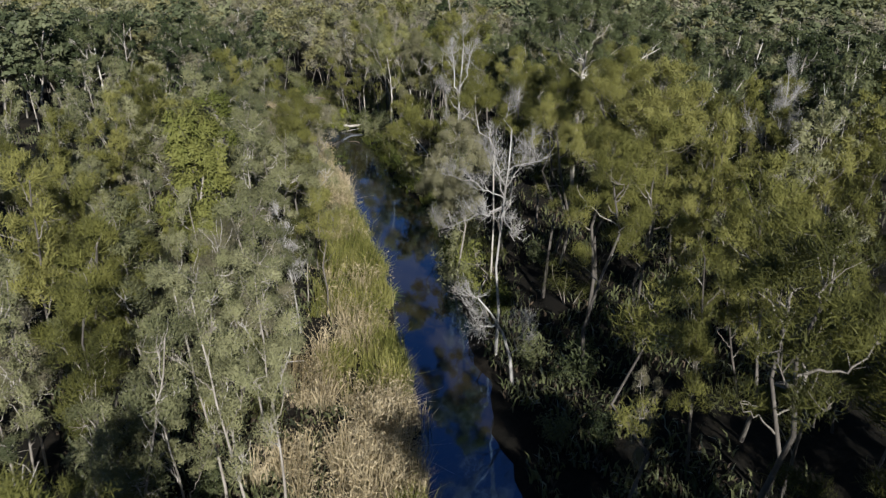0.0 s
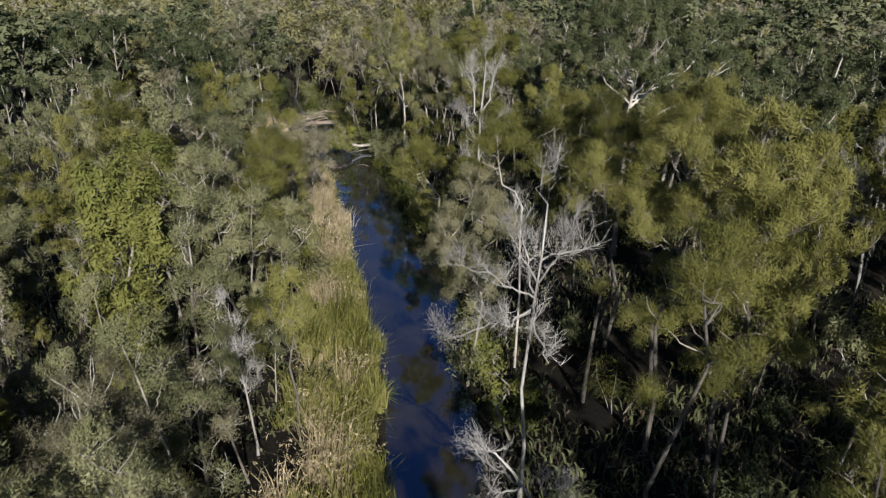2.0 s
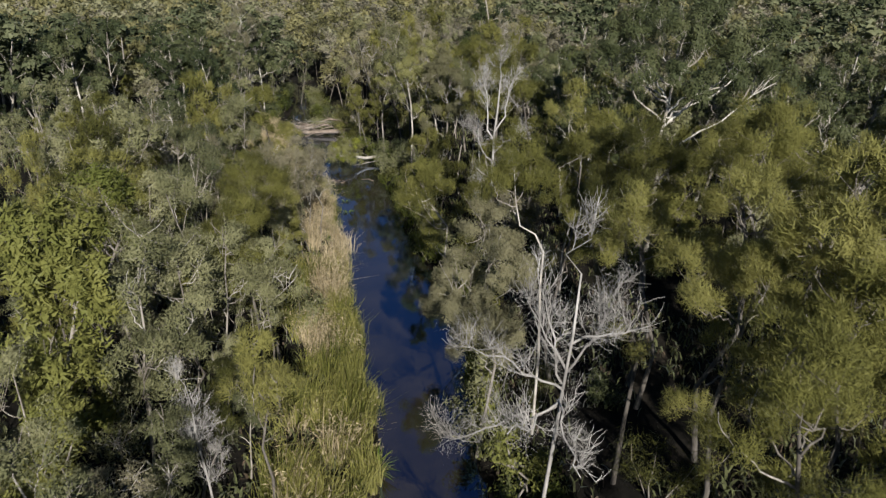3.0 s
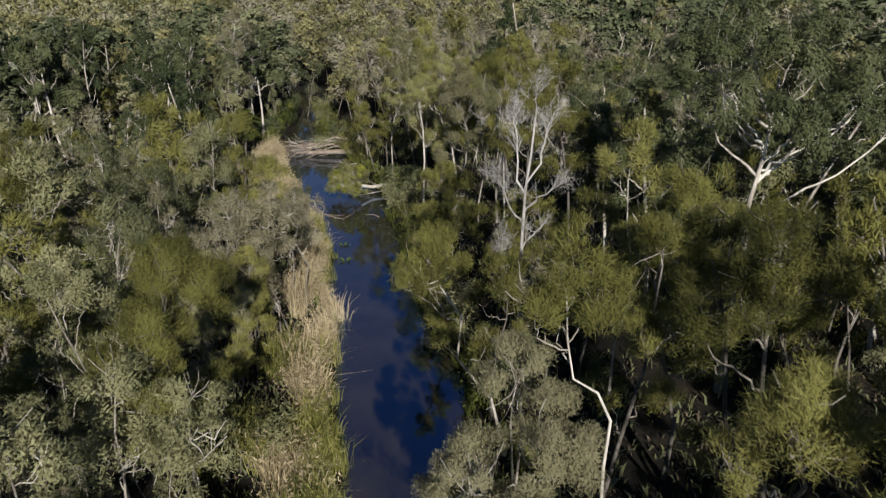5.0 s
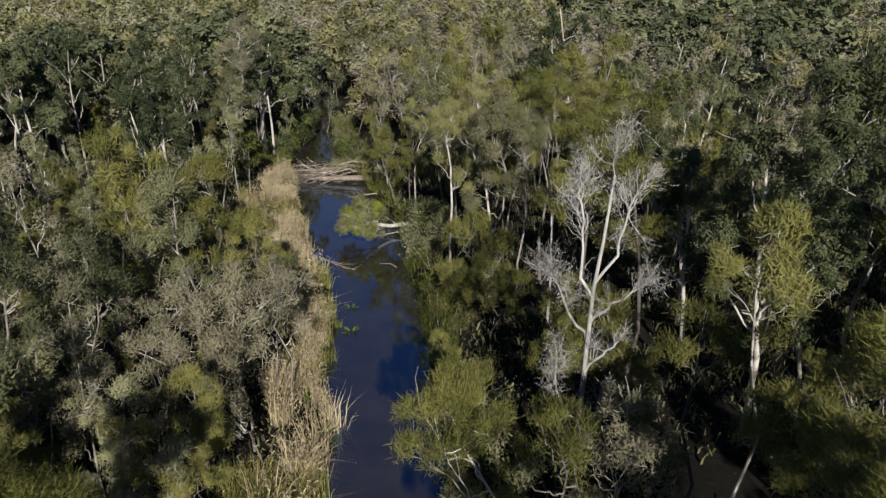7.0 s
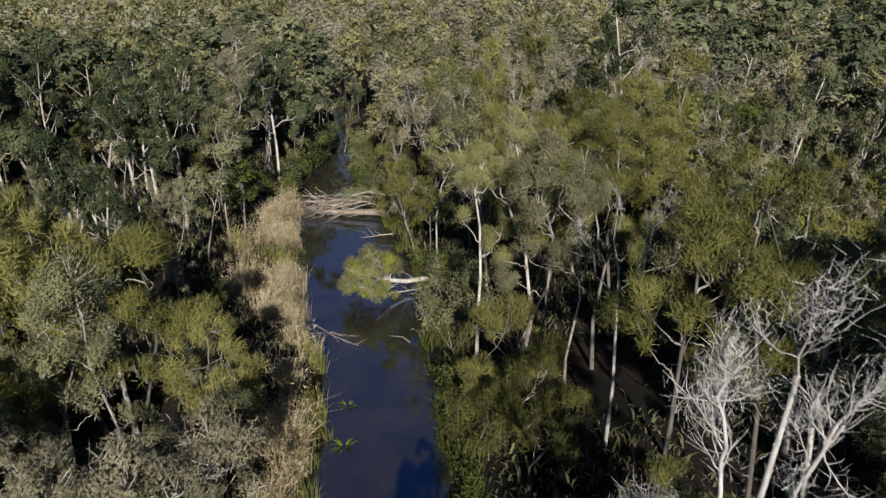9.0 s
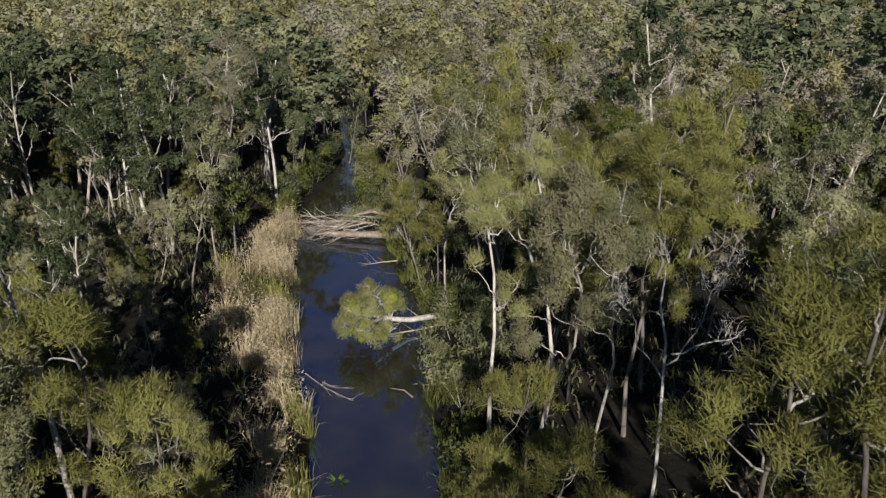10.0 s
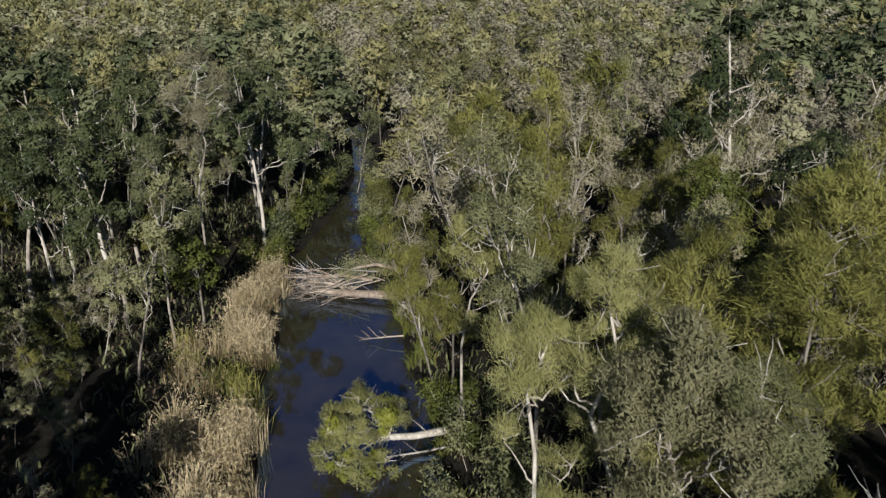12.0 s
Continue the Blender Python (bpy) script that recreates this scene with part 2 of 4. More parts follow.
NAMES = {"green_tree": "leafy_tree", "grey_paperbark": "paperbark_tree", "bushy_paperbark": "paperbark_tree", "white_sheoak": "sheoak_tree", "pale_sheoak": "sheoak_tree"}

# how large the leaves are, by how near the tree stands to the walk
GRAIN = {"hair": 0.68, "finest": 0.95, "fine": 1.05, "plain": 1.45, "coarse": 1.9}


def tree_lines(kind, rng, trunk=None, limbs=None):
    """The middle lines of a tree's trunk and limbs, with the limbs' radii."""
    k, h = KINDS[kind], KINDS[kind]["h"]
    if trunk is None:
        trunk = wander(rng, (0, 0, -0.3), (rng.normal(0, 0.08), rng.normal(0, 0.08), 1), h * 0.86, 8, 0.3, 0.075)
    trunk = np.asarray(trunk, float)
    lines = []
    if limbs is None:
        turn = rng.uniform(0, 6.28)
        for i in range(k["limbs"]):
            f = k["low"] + (k["high"] - k["low"]) * (i + rng.uniform(0, 0.6)) / k["limbs"]
            at, _ = along(trunk, f)
            turn += 2.4 + rng.normal(0, 0.4)
            out = k["out"] * rng.uniform(0.75, 1.25)
            lines.append((wander(rng, at, (math.cos(turn) * out, math.sin(turn) * out, 0.75), k["reach"] * (1.15 - 0.65 * f) * 1.35 * rng.uniform(0.7, 1.25), 5, k["rise"], 0.24), k["r"] * 0.48 * (1.15 - 0.6 * f)))
    else:
        lines = [(np.asarray(line, float), k["r"] * (0.5 if kind in ("dead", "eucalypt") else 0.42)) for line in limbs]
    lines.append((np.array([trunk[-1], trunk[-1] + (trunk[-1] - trunk[-2]) * 0.7 + rng.normal(0, 0.2, 3)]), k["r"] * 0.2))
    return trunk, lines


def foliage(rng, lobes, k, size, puff=0.42):
    """Leaves over the lobes of a crown: each lobe is a heap of tufts that open to the light above and leave its underside bare. Returns the leaves and the tufts of each lobe."""
    at, tip, face, tufts = [], [], [], []
    area = k["leaf"][0] * k["leaf"][1] * size * size / 2
    for x, y, z, r in lobes:
        c = np.array((x, y, z))
        n = max(5, int(1.9 * (r / puff) ** 2))
        d = rng.normal(0, 1, (n, 3)) + (0, 0, 0.45)
        d /= np.linalg.norm(d, axis=1)[:, None]
        d[:, 2] = np.where(d[:, 2] < -0.4, -d[:, 2], d[:, 2])
        pc = c + d * r * rng.uniform(0.5, 1.0, (n, 1)) * (1, 1, 1.25)
        pr = puff * rng.uniform(0.6, 1.3, n)
        tufts.append(pc)
        i = rng.choice(n, int(k["cover"] * 7.0 * r * r / area) + 6, p=pr ** 2 / np.sum(pr ** 2))
        off = rng.normal(0, 1, (len(i), 3)) + d[i] * 0.7 + (0, 0, 0.3)
        off /= np.linalg.norm(off, axis=1)[:, None]
        at.append(pc[i] + off * pr[i][:, None] * rng.uniform(0.35, 1.05, (len(i), 1)))
        f = off * 0.65 + d[i] * 0.55 + rng.normal(0, 0.24, off.shape)
        face.append(f / np.linalg.norm(f, axis=1)[:, None])
        tip.append(d[i] * k["outward"] + off * 0.5 + rng.normal(0, 0.62, off.shape) + (0, 0, -k["droop"]))
    c, face, d = np.concatenate(at), np.concatenate(face), np.concatenate(tip)
    d -= face * np.sum(d * face, axis=1)[:, None] * 0.8
    d /= np.linalg.norm(d, axis=1)[:, None] + 1e-6
    u = np.cross(d, face)
    u /= np.linalg.norm(u, axis=1)[:, None] + 1e-6
    s = rng.uniform(0.6, 1.4, (len(c), 1))
    long, broad = k["leaf"][0] * size ** 0.55, k["leaf"][1] * size ** 1.45
    v = np.stack([c - u * s * broad / 2, c + u * s * broad / 2, c + d * s * long], 1).reshape(-1, 3)
    return (v, np.arange(len(v)).reshape(-1, 3)), tufts


def crown_lobes(kind, rng, trunk, lines):
    """Lobes at the ends of the limbs, smaller ones half way along the long limbs, and one on the top: x, y, z, radius."""
    k, lobes = KINDS[kind], []
    for line, _ in lines[:-1]:
        size = np.linalg.norm(line[-1] - line[0])
        r = k["lobe"] * rng.uniform(0.7, 1.25) * min(1.15, max(0.7, size / k["reach"]))
        lobes.append((*along(line, 0.86)[0], r))
        if size > 0.75 * k["reach"]:
            lobes.append((*(along(line, 0.55)[0] + rng.normal(0, 0.25, 3)), r * 0.7))
    lobes.append((*trunk[-1], k["lobe"] * 1.05))
    return lobes


def dead_twigs(rng, line, r, twiggy):
    """The sprays on a dead limb: side branches that curve up to the light, with finer twigs along them; and their ends."""
    pieces, ends = [], []
    size = np.sum(np.linalg.norm(np.diff(line, axis=0), axis=1))
    for i in range(int(7 * twiggy * max(1, size / 1.6))):
        f = rng.uniform(0.22, 1.0)
        at, way = along(line, f)
        twig = wander(rng, at, way * 0.7 + rng.normal(0, 0.6, 3) + (0, 0, 0.15), rng.uniform(0.45, 1.0) * (1.5 - 0.75 * f), 5, 1.1, 0.16)
        pieces.append(tube(twig, max(r * 0.30, 0.012) * np.linspace(1, 0.3, 6), 4))
        ends += [twig[-1], twig[3] + rng.normal(0, 0.12, 3)]
        for _ in range(int(8 * twiggy)):
            at2, way2 = along(twig, rng.uniform(0.15, 1.0))
            sprig = wander(rng, at2, way2 + rng.normal(0, 0.55, 3), rng.uniform(0.2, 0.65), 3, 0.7, 0.2)
            pieces.append(tube(sprig, np.array((0.010, 0.008, 0.006, 0.004)), 3))
    return pieces, ends


def tree(kind, seed, label, category, trunk=None, limbs=None, grain="fine", stout=1.0, twiggy=1.0, lobes=None):
    """A tree with its foot at the origin: a trunk, its limbs with their twigs, and a crown of leaves in lobes. lobes: x, y, z and radius of each, where the tree has a crown of its own; a limb then grows to each."""
    k, rng = KINDS[kind], np.random.default_rng(seed)
    top = tagged(new(NAMES.get(kind, kind + "_tree")), label, category)
    if lobes and not limbs:
        if trunk is None:
            high = max(lobes, key=lambda q: q[2])
            goal = np.array(high[:3]) - (0, 0, 0.3 * high[3])
            bow = rng.normal(0, 0.35, (4, 3)) * (1, 1, 0.2)
            trunk = [(0, 0, -0.3), *(goal * f * (0.75 + 0.25 * f, 0.75 + 0.25 * f, 1) + b for f, b in zip((0.25, 0.5, 0.72, 0.88), bow)), goal]
        trunk, limbs = np.array(trunk, float), []
        for q in lobes:
            goal = np.array(q[:3])
            reach = np.hypot(*(trunk[:, :2] - goal[:2]).T)
            want = max(0.3 * trunk[-1][2], goal[2] - 0.6 * q[3] - 0.6 * reach.min())
            fs = np.linspace(0.2, 0.95, 30)
            f = min(fs, key=lambda g: abs(along(trunk, g)[0][2] - want))
            root = along(trunk, f)[0]
            mid = (root + goal) / 2
            limbs.append(np.array([root, mid * 0.5 + root * 0.5 + rng.normal(0, 0.12, 3), mid + (0, 0, -0.1 * q[3]) + rng.normal(0, 0.16, 3), goal, goal + (goal - mid) * 0.2 + (0, 0, 0.6 * q[3])]))
    trunk, lines = tree_lines(kind, rng, trunk, limbs)
    lines = [(crooked(rng, line), r * stout) for line, r in lines]
    taper = np.linspace(1, 0.25, len(trunk)) ** 0.8
    part("trunk", tube(trunk, k["r"] * stout * taper * (1 + 0.35 * np.exp(-np.arange(len(trunk)) * 2.0)), 7), k["bark"], top, smooth=True)
    if kind == "dead":
        ends = []
        for line, r in lines:
            pieces, more = dead_twigs(rng, line, r, twiggy)
            ends += more + [line[-1]]
            part("limb", gather([tube(line, r * np.linspace(1, 0.3, len(line)), 5)] + pieces), k["wood"], top, smooth=True)
        ends = np.array(ends)
        balls = ends[rng.random(len(ends)) < 0.3]
        part("twig_haze", leaves(rng, balls, np.array((0.20, 0.20, 0.24)), max(1, int(60 * twiggy)), 0.26, 0.010, -0.3, 0.5, ends.mean(axis=0)), k["wood"], top, "haze of dry grey twigs")
        return top
    lobes = lobes or crown_lobes(kind, rng, trunk, lines)
    crown, tufts = foliage(rng, lobes, k, GRAIN[grain])
    owner = [min(range(len(lines)), key=lambda j: np.linalg.norm(lines[j][0][-1] - np.array(q[:3]))) for q in lobes]
    twigs = []
    for j, (line, r) in enumerate(lines):
        pieces = [tube(line, r * np.linspace(1, 0.14, len(line)), 5)]
        for q, pc, o in zip(lobes, tufts, owner):
            if o != j:
                continue
            for p in pc[rng.random(len(pc)) < 0.45]:
                root = along(line, rng.uniform(0.55, 0.98))[0]
                pieces.append(tube(np.array([root, (root + p) / 2 + rng.normal(0, 0.08, 3), p]), max(r * 0.34, 0.014) * np.linspace(1, 0.35, 3), 3))
            for _ in range(int(k["bare"] * max(0.6, q[3]))):
                root = along(line, rng.uniform(0.6, 1.0))[0]
                d = rng.normal(0, 0.75, 3) + (0, 0, 0.55)
                d /= np.linalg.norm(d)
                pieces.append(tube(wander(rng, root, d, q[3] * rng.uniform(0.9, 1.35), 3, 0.3, 0.2), 0.021 * np.linspace(1, 0.35, 4), 3))
        if grain == "coarse":
            twigs += pieces
        else:
            part("limb", gather(pieces), k["wood"], top, smooth=True)
    if twigs:
        part("branchwork", gather(twigs), k["wood"], top, smooth=True)
    part("crown", crown, k["foliage"], top)
    return top


def far_tree(kind, seed, count, fine):
    """The same tree with fewer, larger leaves, for the woods beyond: its wood and its leaves."""
    k, rng = KINDS[kind], np.random.default_rng(seed)
    trunk, lines = tree_lines(kind, rng)
    wood = [tube(trunk[::2] if fine else trunk[::4], k["r"] * np.linspace(1, 0.3, 5 if fine else 3), 4 if fine else 3)]
    lobes = crown_lobes(kind, rng, trunk, lines)
    if fine:
        for line, r in lines:
            wood.append(tube(line[[0, len(line) // 2, len(line) - 1]] if len(line) > 2 else line, r * np.linspace(1, 0.35, 3 if len(line) > 2 else 2), 3))
            for _ in range(1 + k["bare"] // 4):
                d = rng.normal(0, 0.6, 3) + (0, 0, 0.7)
                wood.append(tube(wander(rng, along(line, 0.7)[0], d, k["lobe"] * 1.35, 2, 0.3, 0.2), 0.022 * np.linspace(1, 0.4, 3), 3))
    need = k["cover"] * 7.0 * sum(q[3] ** 2 for q in lobes) / (k["leaf"][0] * k["leaf"][1] / 2)
    leaf, _ = foliage(rng, lobes, k, math.sqrt(need / count), 0.5 if fine else 0.7)
    return gather(wood), leaf


def shrub(seed, mat, label, h=2.2, r=1.2, n=4, each=100, leaf=(0.22, 0.08)):
    rng = np.random.default_rng(seed)
    top = tagged(new("shrub"), label, "shrub")
    ends = []
    for _ in range(n):
        a, d = rng.uniform(0, 6.28), r * math.sqrt(rng.random())
        stem = wander(rng, (d * math.cos(a) * 0.3, d * math.sin(a) * 0.3, -0.15), (d * math.cos(a), d * math.sin(a), h * 0.9), h * rng.uniform(0.6, 1.05), 3, 0.2, 0.15)
        part("stem", tube(stem, 0.03 * np.linspace(1, 0.4, 4), 4), GREY_BARK, top)
        ends += [stem[-1], stem[2] + rng.normal(0, 0.15, 3), stem[1] * 0.5 + stem[2] * 0.5]
    ends = np.array(ends)
    part("foliage", leaves(rng, ends, np.array((0.3, 0.3, 0.26)), each, *leaf, 0.1, 0.6, np.array((0, 0, h * 0.3))), mat, top)
    return top


# ---- the creek's banks ----
LEFT_Y = [-60, 15, 22.7, 27.2, 34.7, 39.6, 43.6, 46.3, 50.6, 57.7, 62, 65, 68, 72.3, 79, 82.6, 86, 91, 96, 100, 106, 116, 128, 145, 175, 240]
LEFT_X = [1.0, -0.2, -0.9, -1.3, -2.6, -3.2, -4.0, -5.0, -5.9, -7.9, -8.7, -9.7, -11.0, -11.4, -13.9, -16.3, -17.7, -20.3, -21.6, -23.6, -26.0, -27.0, -29.2, -36, -54, -94]
RIGHT_Y = [-60, 10, 22, 30, 37, 45, 50, 53, 58, 62, 70, 75, 81, 85, 89, 93, 100, 104, 110, 115, 126, 145, 175, 240]
RIGHT_X = [6, 4.2, 2.9, 2.1, 1.3, 0.7, 0.2, -0.4, -1.2, -3.0, -5.6, -6.6, -8.6, -9.4, -10.3, -12.6, -16.0, -17.5, -21, -23.5, -26.6, -33.5, -51, -91]


def left_bank(y):
    return np.interp(y, LEFT_Y, LEFT_X)


def right_bank(y):
    return np.interp(y, RIGHT_Y, RIGHT_X) + 0.24 * np.sin(np.asarray(y) * 0.9) + 0.16 * np.sin(np.asarray(y) * 2.1 + 1)


def ground_height(x, y):
    """Metres of the ground over the water: a muddy bed, low banks, a nearly flat swamp."""
    out = np.maximum(left_bank(y) - x, x - right_bank(y))
    rough = 0.10 * np.sin(x * 0.9 + 1.3 * np.sin(y * 0.45)) + 0.08 * np.sin(y * 1.15 + x * 0.4)
    return np.clip(out * 0.55, -1.2, 0.35) + np.clip(out, 0, 6) / 6 * (0.25 + rough)


def build_ground():
    xs = np.concatenate([[-2600, -900, -400, -220, -140, -100], np.arange(-75, 51, 1.0), [70, 100, 150, 240, 400, 900, 2600]])
    ys = np.concatenate([[-2600, -800, -250, -90, -40, -20], np.arange(-8, 151, 1.0), [165, 185, 215, 260, 330, 450, 700, 1200, 2600]])
    gx, gy = np.meshgrid(xs, ys)
    v = np.stack([gx, gy, ground_height(gx, gy)], -1).reshape(-1, 3)
    i = (np.arange(len(ys) - 1)[:, None] * len(xs) + np.arange(len(xs) - 1)[None]).ravel()
    n = len(xs)
    tris = np.concatenate([np.stack([i, i + 1, i + n + 1], -1), np.stack([i, i + n + 1, i + n], -1)])
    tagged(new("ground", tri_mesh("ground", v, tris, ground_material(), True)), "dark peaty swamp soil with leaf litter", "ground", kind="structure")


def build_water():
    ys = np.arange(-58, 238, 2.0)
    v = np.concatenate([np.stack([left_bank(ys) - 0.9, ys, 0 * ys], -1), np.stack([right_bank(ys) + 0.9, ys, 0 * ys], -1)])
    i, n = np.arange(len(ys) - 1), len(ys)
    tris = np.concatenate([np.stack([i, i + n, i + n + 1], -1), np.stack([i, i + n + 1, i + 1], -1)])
    tagged(new("water", tri_mesh("water", v, tris, water_material(), True)), "still brown creek water whose sky reflection is tinted blue", "water", kind="structure")


build_ground()
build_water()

# ---- the kinds of tree, each in several shapes ----
LABELS = {
    "paperbark": ("paperbark tree with pale limbs and thin grey-green crown", "tree"),
    "grey_paperbark": ("thin-crowned paperbark tree with grey-brown leaves and white limbs", "tree"),
    "sheoak": ("she-oak tree with feathery olive-yellow crown", "tree"),
    "eucalypt": ("tall gum tree with white limbs and dark green leaves", "tree"),
    "green_tree": ("leafy young tree with fresh yellow-green crown", "tree"),
    "pale_sheoak": ("slender she-oak with white stems and light green feathery crown", "tree"),
    "white_sheoak": ("she-oak with a crooked white trunk and leafy top", "tree"),
    "dead": ("dead leafless tree with bleached grey branches", "dead tree"),
}
SHAPES = {"paperbark": 6, "grey_paperbark": 4, "sheoak": 5, "eucalypt": 3, "green_tree": 3, "dead": 4}
STOCK = {kind: {} for kind in SHAPES}
PLANTED = []
PLACER = random.Random(5)


def plant(kind, x, y, h, wide=1.0, turn=None):
    """Sets one tree of that kind and height on the ground at x, y."""
    s = h / KINDS[kind]["h"]
    z = float(ground_height(np.array(x), np.array(y)))
    m = pose(x, y, z - 0.05, 0, 0, PLACER.uniform(0, 360) if turn is None else turn) @ Matrix.Diagonal((s * wide, s * wide, s, 1))
    away = abs(x + 0.06 * min(max(y, 0), 64)) + max(0, y - 84)
    grain = "finest" if away < 9.5 and h > 9 and 8 < y < 88 else "fine" if away < 13 or y < 30 and away < 15 else "coarse" if away > 26 or y < 6 else "plain"
    i = (grain, PLACER.randrange(min(SHAPES[kind], 3 if grain == "finest" else 9)))
    if i not in STOCK[kind]:
        ob = tree(kind, 100 * len(kind) + i[1] + 10 * len(grain), *LABELS[kind], grain=grain)
        ob.matrix_basis = m
        ob["group"] = {"dead": "dead trees in the swamp"}.get(kind, kind.replace("_", " ") + "s of the swamp forest")
        STOCK[kind][i] = ob
    else:
        o = STOCK[kind][i]
        keep = o.matrix_basis.copy()
        o.matrix_basis = Matrix.Identity(4)
        ob = copy_thing(o, m)
        o.matrix_basis = keep
    PLANTED.append((x, y, 1.2 * s * wide))
    return ob


def grown(kind, x, y, z, r, foot=None, satellites=5, grain="fine", label=None, stout=1.0):
    """A tree whose crown stands at x, y with the middle of its topmost lobe, of radius r, at height z, and smaller lobes round and below that."""
    seed = int(1000 + abs(x) * 131 + y * 17)
    rng = np.random.default_rng(seed)
    fx, fy = foot or (x + rng.normal(0, 0.4), y + rng.normal(0, 0.4))
    g = float(ground_height(np.array(fx), np.array(fy))) - 0.05
    lobes, turn = [(x - fx, y - fy, z - g + 0.1 * r, 0.72 * r)], rng.uniform(0, 6.28)
    for i in range(satellites):
        turn += 6.28 / satellites + rng.normal(0, 0.3)
        q = r * rng.uniform(0.42, 0.62)
        out = r * rng.uniform(0.6, 1.0)
        lobes.append((x - fx + out * math.cos(turn), y - fy + out * math.sin(turn), z - g - r * rng.uniform(0.1, 1.7), q))
    for i in range(satellites // 2):
        turn += 2.4
        lobes.append((0.6 * (x - fx) + r * 0.8 * math.cos(turn), 0.6 * (y - fy) + r * 0.8 * math.sin(turn), (z - g) * rng.uniform(0.5, 0.72), r * rng.uniform(0.35, 0.5)))
    ob = tree(kind, seed, label or LABELS[kind][0], "tree", grain=grain, lobes=lobes, stout=stout * max(0.7, min(1.3, z / 11)))
    ob["group"] = kind.replace("_", " ") + "s of the swamp forest"
    ob.matrix_basis = pose(fx, fy, g)
    PLANTED.append((fx, fy, 0.8 * r))
    PLANTED.append((x, y, 0.8 * r))
    return ob


# ---- trees with a crown of their own along the right bank ----
grown("sheoak", -3.9, 74.3, 5.2, 1.6)
grown("sheoak", -2.5, 70.8, 5.4, 1.6)
grown("white_sheoak", -2.6, 54.0, 8.3, 1.35, foot=(0.9, 51.6), satellites=6, grain="finest", label="leaning she-oak with bare pale trunk and feathery crown")
grown("sheoak", 0.4, 54.7, 7.0, 1.0)
grown("grey_paperbark", 2.3, 55.2, 7.4, 1.1)
grown("sheoak", 4.3, 56.7, 9.4, 0.95, satellites=3)
grown("white_sheoak", 5.6, 56.4, 12.4, 1.1, stout=0.6)
grown("sheoak", 7.0, 51.0, 11.5, 1.95, satellites=8, grain="finest")
grown("sheoak", 5.0, 46.5, 11.4, 1.25, grain="hair")
grown("sheoak", 6.8, 46.3, 12.2, 1.35, grain="hair")
grown("sheoak", 7.0, 43.6, 12.6, 1.5, grain="hair")
grown("sheoak", 10.0, 39.6, 13.8, 1.8, satellites=7, grain="hair")
grown("sheoak", 5.7, 38.5, 11.7, 1.0, grain="hair")
grown("sheoak", 7.9, 35.4, 12.9, 1.5, grain="hair")
grown("sheoak", 7.1, 28.8, 11.7, 1.4, grain="hair")
grown("sheoak", 10.9, 34.8, 13.2, 2.0, satellites=7)
grown("sheoak", 10.0, 32.2, 10.7, 1.9)
grown("sheoak", 12.4, 25.4, 10.4, 1.5)
grown("sheoak", 9.4, 17.4, 12.0, 1.3)
grown("sheoak", 5.9, 17.9, 10.2, 0.6, satellites=6)
grown("paperbark", 1.3, 49.6, 6.4, 0.55, satellites=3)
grown("sheoak", 1.1, 83.4, 12.8, 1.9, satellites=7)
grown("sheoak", 1.8, 67.6, 12.4, 1.5)
grown("sheoak", 3.2, 67.6, 13.2, 1.6)
grown("bushy_paperbark", -2.8, 77.6, 11.6, 1.6, satellites=7, grain="finest", label="broad paperbark with thin grey-brown crown and white limbs")
grown("paperbark", -1.3, 77.8, 11.2, 1.15, grain="hair")
grown("pale_sheoak", -4.4, 79.6, 12.3, 1.3, satellites=6, grain="hair")
grown("pale_sheoak", -5.7, 78.9, 11.4, 1.1, satellites=6, grain="hair")
grown("sheoak", 0.2, 80.8, 12.1, 1.7)
grown("green_tree", -0.8, 92.6, 11.2, 1.3)
grown("pale_sheoak", -9.6, 90.6, 9.4, 1.2)
grown("green_tree", 1.7, 34.9, 5.2, 0.45, satellites=3)
# these two are added to shade the bank, the second out of view
grown("sheoak", 8.1, 13.4, 13.0, 1.3)
grown("sheoak", 6.4, 8.0, 9.8, 1.4)
# ---- and along the left bank ----
grown("sheoak", -9.9, 46.2, 10.2, 1.5, satellites=6, grain="hair")
grown("sheoak", -9.3, 44.0, 9.2, 1.3, grain="hair")
grown("grey_paperbark", -13.3, 59.4, 7.4, 1.6, satellites=6)
grown("grey_paperbark", -11.3, 60.1, 8.0, 1.2)
grown("paperbark", -17.0, 60.0, 9.0, 1.2)
grown("grey_paperbark", -11.6, 58.4, 5.0, 1.0)
grown("paperbark", -17.5, 56.2, 11.0, 1.2)
grown("paperbark", -16.3, 65.5, 9.9, 1.2)
grown("grey_paperbark", -10.9, 63.1, 7.2, 1.1)
grown("green_tree", -12.8, 39.6, 11.7, 1.1)
grown("paperbark", -10.1, 38.8, 9.3, 1.1)
grown("paperbark", -7.9, 42.7, 8.2, 1.1)
grown("sheoak", -6.7, 36.4, 7.4, 1.0)
grown("grey_paperbark", -8.9, 25.7, 8.5, 1.4, satellites=7, grain="hair")
grown("paperbark", -11.8, 24.0, 9.9, 1.3)
grown("paperbark", -9.6, 42.2, 8.8, 1.1)
grown("sheoak", -14.1, 68.8, 6.9, 1.4)
grown("sheoak", -15.9, 68.1, 10.1, 1.4)
grown("paperbark", -25.6, 92.8, 10.4, 1.4)
grown("grey_paperbark", -27.7, 100.4, 13.6, 1.7, satellites=6)

